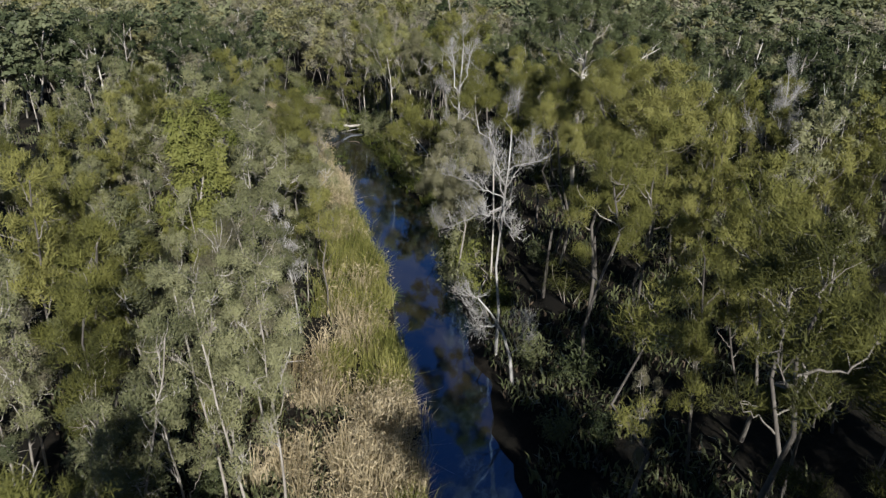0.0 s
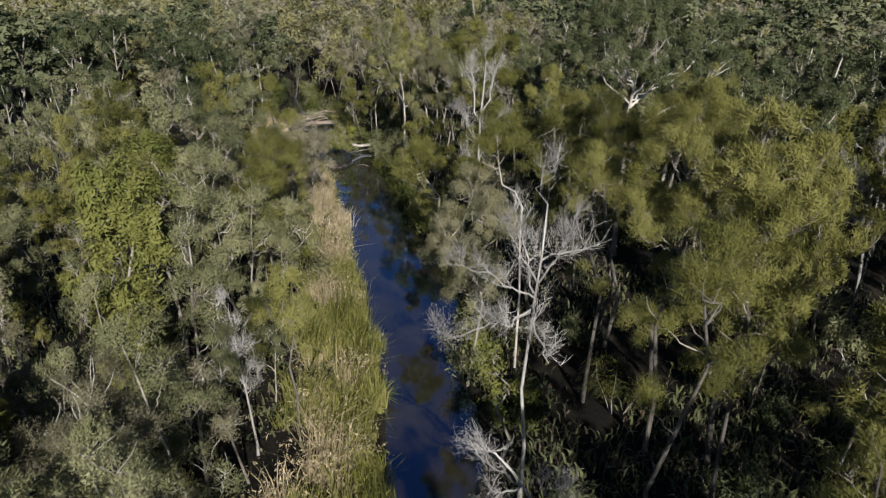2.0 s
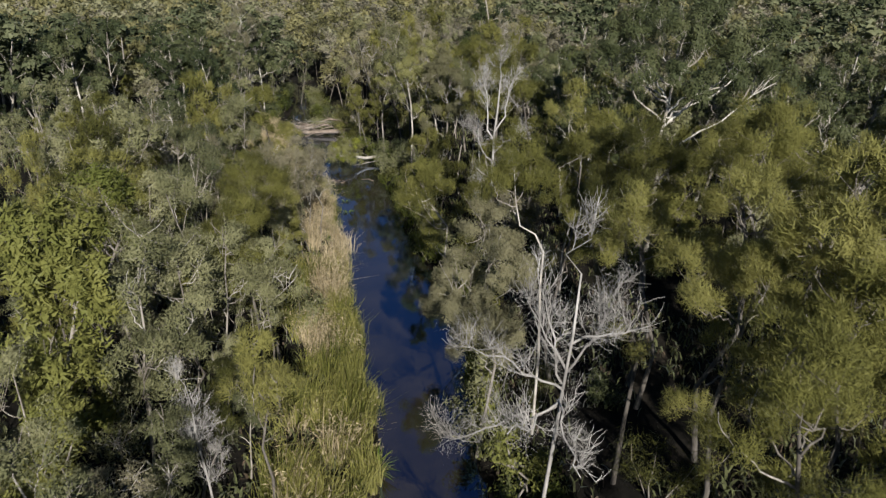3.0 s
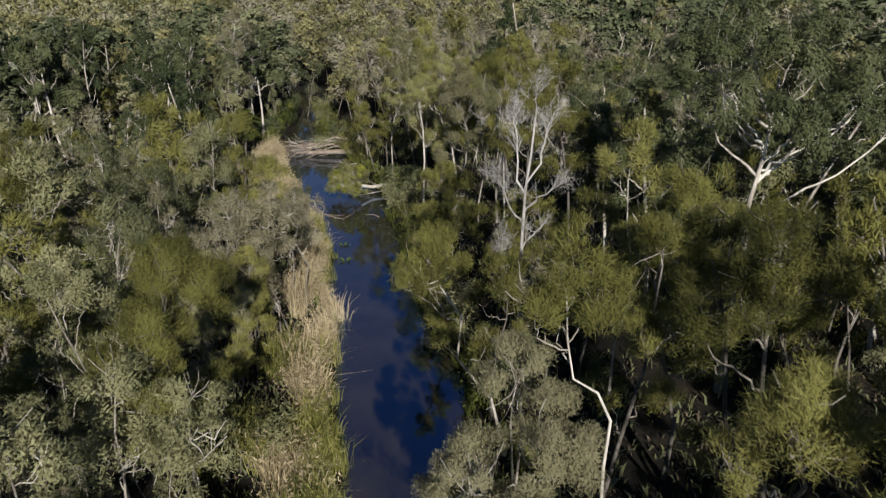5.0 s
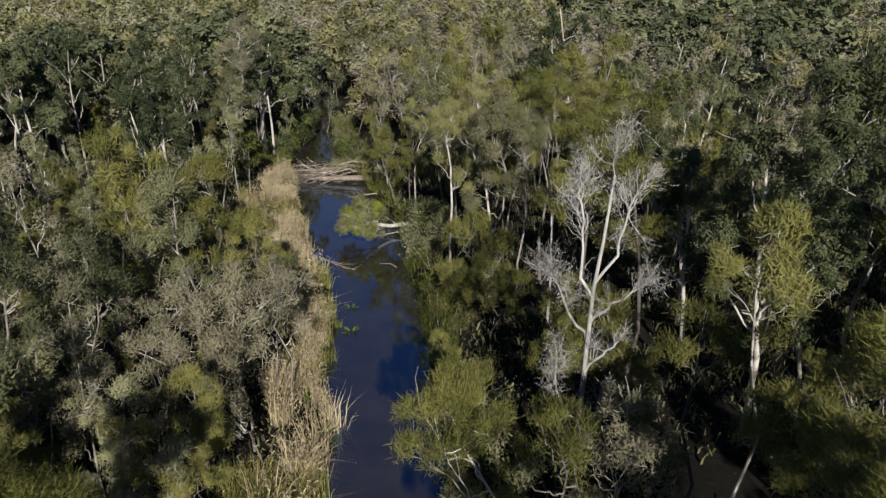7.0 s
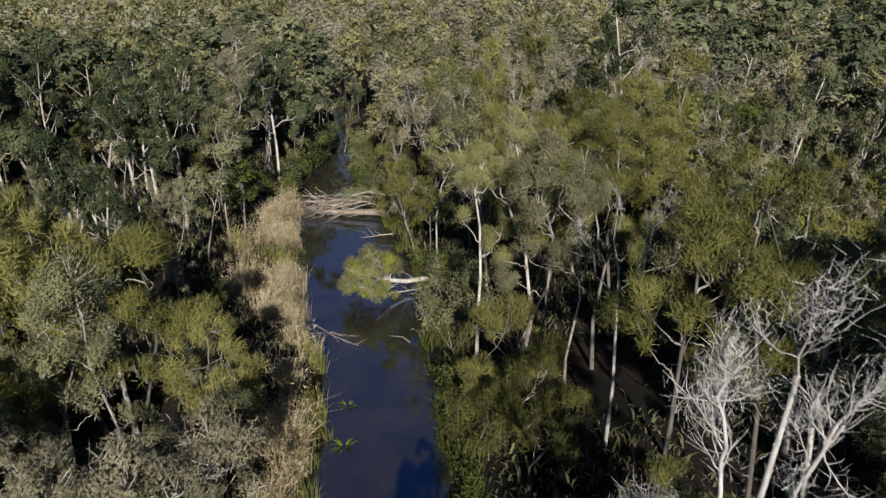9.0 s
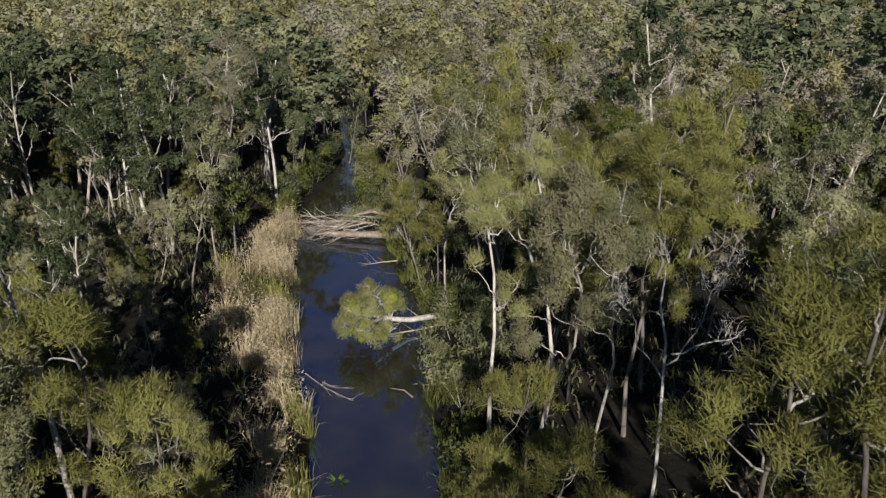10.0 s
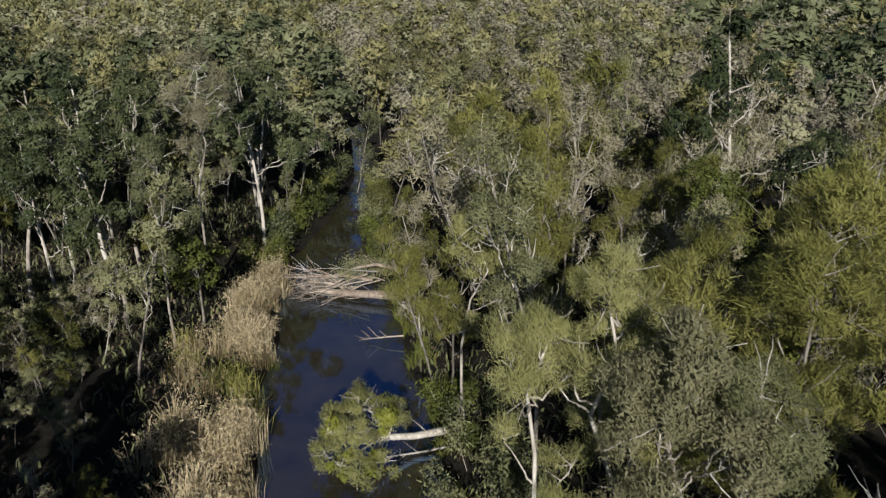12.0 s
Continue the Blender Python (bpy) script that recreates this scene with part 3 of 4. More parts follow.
# ---- trees of the right bank ----
plant("sheoak", 9.6, 22.6, 11.0, 0.9)
plant("sheoak", 16.3, 52.1, 13.5, 1.1)
plant("eucalypt", 8.5, 64.0, 15.0)
plant("eucalypt", 16.0, 66.0, 15.5)
plant("sheoak", 0.2, 62.0, 9.0, 0.9)
plant("grey_paperbark", -13.4, 95.8, 9.4)
plant("sheoak", -11.0, 92.0, 9.6)
plant("sheoak", -4.0, 94.6, 13.0)
plant("grey_paperbark", -2.5, 99.0, 11.4)
plant("green_tree", 6.3, 98.7, 11.6, 1.2)
plant("green_tree", 10.6, 106.3, 11.0, 1.2)
plant("sheoak", -11.0, 108.0, 12.6)
plant("grey_paperbark", 6.8, 20.0, 7.0, 0.6)
# next eleven trees are added, mostly out of view, to shade the bank ahead
plant("sheoak", 12.4, 9.0, 13.2, 1.3)
plant("sheoak", 13.0, 13.2, 13.0, 1.1)
plant("sheoak", 13.8, 16.8, 13.0, 1.2)
plant("sheoak", 6.8, 2.6, 14.0, 1.4)
plant("eucalypt", 10.0, 3.6, 17.5, 1.15)
plant("eucalypt", 9.0, 0.2, 16.0, 1.15)
plant("sheoak", 4.2, -1.2, 13.2, 1.1)
plant("sheoak", 7.8, 5.0, 11.6, 1.0)
plant("sheoak", 7.6, -4.5, 14.0, 1.3)
plant("eucalypt", 10.4, -3.0, 17.5, 1.15)
plant("eucalypt", 13.6, 1.0, 17.5, 1.15)
plant("sheoak", 12.2, 20.5, 10.4, 1.0)
plant("dead", 24.2, 50.4, 13.5)
plant("sheoak", 9.4, 60.4, 7.2, 0.8)
plant("sheoak", 3.6, 61.0, 6.4, 0.8)
plant("sheoak", -14.5, 102.5, 8.6, 0.9)
plant("grey_paperbark", -0.5, 99.7, 12.4)
plant("sheoak", -12.2, 93.8, 9.4, 0.9)
# ---- trees of the left bank ----
plant("paperbark", -7.3, 28.3, 11.2)
plant("green_tree", -13.7, 35.7, 12.6, 0.9)
plant("paperbark", -8.0, 20.8, 10.4)
plant("paperbark", -12.0, 64.6, 8.4)
plant("paperbark", -6.6, 23.3, 10.2)
plant("paperbark", -10.9, 31.2, 10.0)
plant("paperbark", -13.6, 54.6, 8.2)
plant("sheoak", -20.0, 75.0, 8.6)
plant("green_tree", -26.2, 95.9, 7.6)
plant("eucalypt", -27.6, 106.4, 14.6)
plant("eucalypt", -31.0, 112.0, 14.0)
plant("paperbark", -27.6, 124.0, 10.4)
plant("paperbark", -5.8, 20.6, 10.8, 0.9)
plant("paperbark", -9.9, 16.9, 10.6)
plant("paperbark", -6.5, 18.7, 11.2, 0.9)
plant("paperbark", -21.4, 50.9, 14.2)
plant("eucalypt", -30.0, 110.3, 13.4, 0.9)
plant("paperbark", -26.0, 89.8, 11.8)


# ---- trees with a shape of their own ----
def set_tree(ob, x, y, label):
    ob.matrix_basis = pose(x, y, float(ground_height(np.array(x), np.array(y))) - 0.05)
    tagged(ob, label)
    PLANTED.append((x, y, 2.0))


set_tree(tree("dead", 901, *LABELS["dead"], trunk=[(0, 0, -0.3), (0.036, 0, 2.5), (-0.036, 0.072, 5), (0, 0.036, 7.5), (0.036, 0, 9.5), (0.22, 0.072, 11.2), (0.36, 0.072, 13.2)],
              limbs=[[(0, 0.036, 7.6), (-0.65, 0.14, 8.6), (-1.2, 0.14, 9.8), (-1.7, 0, 10.3)], [(0, 0, 8.4), (0.58, -0.14, 9.2), (1.2, 0.072, 9.5), (1.8, 0.14, 10.0)],
                     [(0.036, 0, 9.3), (-0.36, 0.22, 10.8), (-0.5, 0.29, 12.2), (-0.65, 0.43, 13.2)], [(0.072, 0, 9.8), (0.65, 0, 11.2), (0.86, -0.22, 12.4), (1.2, -0.22, 13.2)],
                     [(0, 0, 6.6), (0.5, -0.22, 7.4), (0.86, -0.29, 7.9)], [(0, 0, 4.6), (-0.43, 0, 5.0), (-0.94, 0.072, 6.4), (-0.94, 0.14, 7.2)], [(0, 0, 4.4), (0.58, 0.072, 5.2), (1, 0, 5.6)]], stout=1.35),
         1.3, 58.3, "tall dead tree with a straight bleached white trunk")
set_tree(tree("dead", 902, *LABELS["dead"], trunk=[(0, 0, -0.3), (0.1, 0.1, 2.5), (-0.1, 0.1, 5.0), (0.1, 0, 7.4), (0.2, 0, 8.7), (0.35, 0, 10.2), (0.45, 0.1, 11.9)],
              limbs=[[(0.1, 0, 8.1), (-0.9, -0.2, 7.9), (-1.8, -0.4, 7.6), (-2.6, -0.5, 7.3), (-3.0, -0.5, 7.5)], [(0.2, 0, 8.6), (-0.6, 0, 9.0), (-1.4, 0.1, 9.5), (-2.5, 0.2, 9.7)],
                     [(0.15, 0, 8.8), (-0.3, 0.2, 10.0), (-0.9, 0.3, 11.2)], [(0.3, 0, 9.2), (0.8, 0, 10.0), (1.2, 0.1, 10.9), (1.5, 0.1, 11.8)],
                     [(0.35, 0, 10.0), (1.2, -0.2, 10.4), (2.1, -0.3, 10.7)], [(0.1, 0, 8.3), (0.2, -0.8, 7.7), (0.6, -1.5, 7.0)],
                     [(0.1, 0, 8.2), (-0.6, -0.9, 8.0), (-1.3, -1.6, 8.3)], [(0.25, 0, 9.2), (-0.2, 1.0, 10.2), (-0.5, 1.6, 11.4)]], stout=0.9),
         2.75, 32.3, "broad dead tree with a mass of bleached grey twigs")
set_tree(tree("dead", 903, *LABELS["dead"], trunk=[(0, 0, -0.3), (0.05, 0, 3), (-0.1, 0, 6), (-0.2, 0, 8), (-0.5, 0, 9.2), (-0.45, 0.2, 10.2)],
              limbs=[[(-0.1, 0, 7.2), (0.6, 0, 8.4), (0.9, 0.1, 9.8), (1.4, 0, 11.0)], [(-0.1, 0, 6.6), (-1.0, 0.2, 7.6), (-1.3, 0.2, 8.8), (-1.8, 0.1, 9.2)], [(0, 0, 7.6), (0.9, -0.2, 8.2), (1.6, -0.2, 8.4)]], stout=0.8, twiggy=0.5),
         0.4, 74.0, "dead forked tree with smooth white limbs")
set_tree(tree("dead", 904, *LABELS["dead"], trunk=[(0, 0, -0.3), (-0.2, 0, 1.6), (-0.6, -0.2, 3), (-1.2, -0.5, 4.2), (-1.8, -0.6, 5.0)],
              limbs=[[(-0.2, 0, 1.8), (0.3, -0.4, 3.0), (0.2, -0.6, 4.0)], [(-0.6, -0.2, 3.0), (-1.4, 0.2, 3.6), (-2.2, 0.4, 4.0)], [(-0.9, -0.4, 3.6), (-1.6, -1.0, 3.8), (-2.3, -1.3, 3.7)]]),
         3.4, 29.4, "small leaning dead tree with spreading white twigs")
set_tree(tree("white_sheoak", 906, *LABELS["white_sheoak"], grain="hair", stout=0.62, trunk=[(0, 0, -0.3), (0.1, 0, 4), (0.0, 0, 7.2), (0.05, 0, 8.6), (-0.3, 0.1, 9.3), (-0.9, 0.2, 9.6), (-1.1, 0.3, 10.6), (-1.2, 0.3, 11.8)],
              lobes=[(-1.1, 0.5, 12.0, 0.95), (-1.9, 0.2, 11.1, 0.6), (-0.4, 0.9, 11.4, 0.65), (-1.5, 1.0, 10.8, 0.6), (-0.5, 0.0, 11.7, 0.55), (-2.2, 0.9, 11.6, 0.5)]),
         3.1, 42.0, LABELS["white_sheoak"][0])
set_tree(tree("bushy_paperbark", 908, *LABELS["paperbark"], grain="hair", lobes=[(0.3, 1.8, 9.2, 1.2), (-0.9, -0.6, 8.0, 1.3), (0.7, 0.2, 8.4, 1.2), (-1.3, 0.9, 6.4, 1.0), (0.2, -1.4, 6.4, 1.1), (1.4, -0.6, 6.2, 0.9), (-0.4, 0.6, 5.0, 1.0), (1.6, 1.2, 7.6, 0.8)]), 0.7, 40.8, "bushy grey-green paperbark leaning over the creek")
GUM_LOBES = [(4.6, 2.0, 13.8, 1.5), (6.4, 3.0, 14.6, 1.4), (-2.6, 2.4, 13.4, 1.3), (-1.4, 2.6, 14.8, 1.5), (2.6, 3.2, 15.6, 1.6), (0.2, 4.6, 15.6, 1.5), (3.4, 0.2, 13.4, 1.2), (0.9, 0.8, 15.0, 1.5),
             (2.2, 1.4, 14.2, 1.3), (-1.6, 0.2, 13.4, 1.2), (0.3, -0.6, 13.2, 1.0), (-2.6, 3.4, 14.6, 1.2), (6.6, 1.2, 12.8, 1.1), (1.6, -1.0, 12.4, 0.9), (-1.0, 5.4, 14.6, 1.3)]
set_tree(tree("eucalypt", 907, *LABELS["eucalypt"], trunk=[(0, 0, -0.3), (0, 0, 4), (0.1, 0, 7.5), (0.0, 0, 9.6), (0.4, 0.4, 11.4), (0.7, 1.0, 13.2), (0.9, 1.6, 14.6)], stout=1.0, lobes=GUM_LOBES),
         10.8, 57.0, "large spreading gum tree with thick white forked trunk")

# ---- the forest between them ----
def taken(x, y, gap):
    return any((x - a) ** 2 + (y - b) ** 2 < (gap * 0.5 + r) ** 2 for a, b, r in PLANTED)


def side(x, y):
    """Metres from the creek's nearer edge, and on which side."""
    l, r = float(left_bank(y)) - x, x - float(right_bank(y))
    return (l, "left") if l > r else (r, "right")


def reed_width(y):
    return float(np.interp(y, [0, 20, 30, 36, 45, 52, 58, 66, 72, 79, 84, 92, 98, 102, 106], [6.0, 5.5, 5.0, 4.2, 3.8, 3.6, 3.4, 2.8, 2.2, 2.8, 5.0, 4.4, 3.4, 2.2, 0.3]))


def choose(rng, x, y, bank):
    """Which kind grows here: paperbarks on the left, she-oaks on the right, gums in stands, thin grey paperbarks far up on the right."""
    stand = noise.noise(Vector((x * 0.05, y * 0.05, 3.1)))
    u = rng.random()
    if bank == "left":
        if 84 < y < 114 and x < -23:
            return "eucalypt" if u < 0.5 else "paperbark" if u < 0.8 else "sheoak"
        if y > 68 and x > -60:
            return "eucalypt" if u < 0.15 + 0.3 * stand else "paperbark" if u < 0.66 else "sheoak" if u < 0.9 else "green_tree"
        return "paperbark" if u < 0.55 + 0.6 * stand else "sheoak" if u < 0.90 else "grey_paperbark" if u < 0.95 else "dead" if u < 0.97 else "green_tree"
    if y > 90 and 2 < x < 22 and y < 112:
        return "green_tree" if u < 0.5 else "eucalypt" if u < 0.7 else "grey_paperbark"
    if y > 84:
        return "grey_paperbark" if u < (0.46 if x < 4 and y < 108 else 0.52) + 0.4 * stand else "paperbark" if u < 0.66 else "sheoak" if u < 0.9 or x < 3 else "eucalypt"
    if 54 < y <= 84 and x > 3:
        return "eucalypt" if u < 0.42 else "sheoak" if u < 0.78 else "paperbark"
    if y > 74:
        return "sheoak" if u < 0.5 else "grey_paperbark" if u < 0.8 else "paperbark"
    return "sheoak" if u < 0.74 + 0.4 * stand else "paperbark" if u < 0.94 else "dead" if u < 0.96 else "green_tree"


def seen(x, y, margin):
    """Inside the wedge of land along the creek that the walk looks over."""
    if y > 58:
        return -1.15 * (y - 55) - margin - 14 < x < max(0.42 * (y - 55) + 14, 0.66 * y) + margin
    return -0.68 * y - margin < x < 0.68 * y + margin


NEAR = 54
# dark openings in the canopy, where no tall tree stands: x, y, radius
CLEARINGS = [(7.6, 24.0, 2.0), (-1.9, 66.7, 1.3), (-14.3, 71.8, 1.4), (-6.2, 85.2, 1.4), (-8.0, 84.5, 1.4), (9.4, 49.6, 1.2), (-13.8, 64.0, 1.2), (3.6, 25.5, 3.6), (7.4, 31.5, 2.4), (-21.5, 110.5, 3.0), (-24.0, 117.0, 2.6), (-16.8, 104.0, 2.4), (5.4, 22.0, 2.4), (7.3, 54.0, 2.2), (5.2, 61.5, 2.6), (-0.8, 64.0, 2.2), (8.2, 66.5, 2.0), (1.0, 82.5, 2.6), (4.4, 82.0, 2.6),
             (-24.5, 85.0, 3.0), (-22.4, 76.5, 1.8), (-20.5, 84.5, 2.0), (-22.2, 91.5, 2.2), (6.6, 95.0, 2.6), (-15.5, 38.5, 2.0), (-20.0, 42.5, 2.2), (-21.5, 55.0, 2.2), (-10.4, 98.0, 1.8),
             (6.4, 50.8, 2.3), (8.6, 57.2, 2.4), (3.2, 77.5, 2.4), (3.0, 72.0, 2.0), (6.5, 86.5, 2.4), (-20.8, 76.8, 2.0), (12.5, 56.0, 1.8), (1.6, 47.2, 1.6), (13.0, 44.0, 2.2), (-13.0, 50.5, 1.8), (-25.5, 80.0, 2.2), (9.0, 40.5, 2.0),
             (6.2, 42.6, 2.4), (4.7, 48.0, 2.0), (-19.5, 109.5, 3.4), (-17.5, 99.5, 1.5), (4.0, 51.6, 1.8), (7.6, 42.0, 2.0),
             (6.4, 37.6, 2.6), (5.4, 45.0, 2.0), (7.6, 17.5, 2.6), (5.0, 74.0, 2.6), (5.2, 79.6, 2.0), (6.2, 90.4, 1.8), (9.0, 46.0, 2.4), (2.4, 69.0, 2.2), (5.6, 57.8, 2.0), (10.6, 42.6, 2.0), (-18.4, 106.4, 2.6), (-22.6, 82.0, 2.0), (-23.5, 88.8, 1.8), (-17.4, 75.7, 2.2), (-18.6, 79.4, 1.8), (-21.0, 86.0, 1.8), (-26.5, 84.0, 2.4), (-28.5, 88.0, 2.2), (-25.0, 76.0, 2.0)]


def open_ground(x, y, share=1.0):
    return any((x - a) ** 2 + (y - b) ** 2 < (r * share) ** 2 for a, b, r in CLEARINGS)


def distance(x, y):
    return math.hypot(x + 0.06 * min(max(y, 0), 64), y - min(max(y, 0), 64))


FILL = random.Random(11)
near_spots, far_spots = [], []
step = 3.55
for row in range(-5, 47):
    for col in range(-45, 46):
        x, y = (col + FILL.uniform(-0.36, 0.36) + 0.5 * (row % 2)) * step, (row + FILL.uniform(-0.36, 0.36)) * step
        d = distance(x, y)
        out, bank = side(x, y)
        if not seen(x, y, 6) and not (y < 30 and abs(x) < 26):
            continue
        if out < ((reed_width(y) - FILL.choice((0.0, 0.3, 1.0)) if y < 60 else reed_width(y) + 0.3) if bank == "left" else 2.4 if y > 97 else 0.9) or d > NEAR:
            continue
        if open_ground(x, y) or taken(x, y, 2.0):
            continue
        near_spots.append((x, y, out, bank))
for x, y, out, bank in near_spots:
    kind = choose(FILL, x, y, bank)
    low = 0.72 if out < 2.5 else 1.0
    low *= 1.08 if bank == "left" and 59 < y < 71 and -25 < x < -13.5 else 1.25 if bank == "right" and y > 75 and x < 4 else 0.85 if bank == "right" and 58 < y <= 75 and x < 4 else 0.62 if bank == "left" and 71 < y < 93 and x < -16 else 1.0
    h = low * {"grey_paperbark": FILL.uniform(9.0, 12.5), "paperbark": FILL.uniform(8.0, 12.8), "sheoak": FILL.uniform(7.5, 13.0), "eucalypt": FILL.uniform(12.0, 15.0), "green_tree": FILL.uniform(5.5, 8.5), "dead": FILL.uniform(7.5, 10.5)}[kind]
    plant(kind, x, y, h, FILL.uniform(0.75, 1.1))

# ---- young trees that close the gaps of the left bank, and low ones in its openings ----
YOUNG = random.Random(29)
for _ in range(720):
    y = YOUNG.uniform(13, 92)
    x = float(left_bank(y)) - reed_width(y) - YOUNG.uniform(0.3 if y < 66 else 1.8, 17)
    low = open_ground(x, y)
    if not seen(x, y, 2) or taken(x, y, 1.3) or low and YOUNG.random() < 0.5:
        continue
    kind = YOUNG.choice(("paperbark", "grey_paperbark", "sheoak", "paperbark"))
    plant(kind, x, y, YOUNG.uniform(3.2, 4.6) if low else YOUNG.uniform(5.0, 8.4) if y < 66 else YOUNG.uniform(4.0, 6.0), YOUNG.uniform(1.0, 1.35))

# ---- shrubs below them ----
SHRUBS = [shrub(1, GREEN_LEAF, "bushy shrub with bright yellow-green leaves"), shrub(2, PAPER_LEAF, "grey-green shrub in the undergrowth", 2.6, 1.3),
          shrub(3, EUC_LEAF, "dark green shrub in the undergrowth", 2.0, 1.4), shrub(4, SHEOAK_LEAF, "olive seedling thicket under the trees", 2.8, 1.0, each=190, leaf=(0.24, 0.026))]


def place_shrub(i, x, y, s):
    m = pose(x, y, float(ground_height(np.array(x), np.array(y))), 0, 0, PLACER.uniform(0, 360)) @ Matrix.Scale(s, 4)
    if not SHRUBS[i].get("group"):
        SHRUBS[i]["group"] = "shrubs of the undergrowth"
        SHRUBS[i].matrix_basis = m
        return SHRUBS[i]
    o, keep = SHRUBS[i], SHRUBS[i].matrix_basis.copy()
    o.matrix_basis = Matrix.Identity(4)
    ob = copy_thing(o, m)
    o.matrix_basis = keep
    return ob


for i in range(4):
    place_shrub(i, (-12, -9.5, 6.5, 7.5)[i], (33, 50, 30, 38)[i], 1.0)
for y in np.arange(37, 128, 2.1):
    if FILL.random() < 0.8:
        place_shrub(FILL.choice((0, 0, 1, 3)), float(right_bank(y)) + FILL.uniform(0.3, 1.6), float(y), FILL.uniform(0.6, 1.1))
for _ in range(110):
    y = FILL.uniform(16, 112)
    x = FILL.uniform(-0.6 * y, 0.6 * y) if y < 64 else FILL.uniform(-45, 12)
    out, bank = side(x, y)
    if out > (reed_width(y) + 0.3 if bank == "left" else 1.2) and distance(x, y) < NEAR and not open_ground(x, y, 0.9):
        place_shrub(FILL.choice((1, 2, 2, 3)), x, y, FILL.uniform(0.6, 1.15))
for x, y in ((5.0, 24.6), (6.4, 25.0), (4.2, 31.4), (8.8, 11.5), (10.2, 12.8), (11.6, 11.2), (9.6, 14.6), (12.4, 14.0), (7.4, 12.4), (10.8, 9.6), (8.6, 16.2), (11.2, 16.0),
             (-39.9, 96.1), (-37.5, 93.6), (-35.4, 91.5), (-33.6, 89.5), (-37.9, 96.6), (-35.7, 94.1), (-33.7, 91.9), (-31.9, 90.0), (-35.9, 97.2), (-33.8, 94.6), (-31.9, 92.4), (-30.3, 90.4),
             (6.2, 44.0), (5.2, 57.6), (10.2, 58.4), (4.6, 62.6), (11.4, 62.0), (2.4, 70.6)):
    place_shrub(2, x, y, FILL.uniform(0.6, 0.9))
for y in np.arange(104, 128, 1.7):
    place_shrub(FILL.choice((0, 2, 2)), float(left_bank(y)) - FILL.uniform(0.9, 2.2), float(y), FILL.uniform(0.9, 1.3))


# ---- reeds along the left bank ----
def blades(rng, x, y, z, height, width, lean):
    """Bent blades of two pieces; one row of x, y, z for each."""
    n = len(x)
    a = rng.uniform(0, 2 * math.pi, n)
    across = np.stack([np.cos(a), np.sin(a), 0 * a], -1) * (width / 2)[:, None]
    b = rng.uniform(0, 2 * math.pi, n)
    bend = np.stack([np.cos(b), np.sin(b), 0 * b], -1) * (lean * height)[:, None]
    foot = np.stack([x, y, z], -1)
    mid = foot + bend * 0.3 + np.stack([0 * a, 0 * a, height * 0.6], -1)
    tip = foot + bend + np.stack([0 * a, 0 * a, height * (1 - 0.3 * lean)], -1)
    v = np.stack([foot - across, foot + across, mid - across, mid + across, tip], 1).reshape(-1, 3)
    o = np.arange(n)[:, None] * 5
    tris = np.concatenate([o + np.array((0, 1, 3)), o + np.array((0, 3, 2)), o + np.array((2, 3, 4))])
    return v, tris


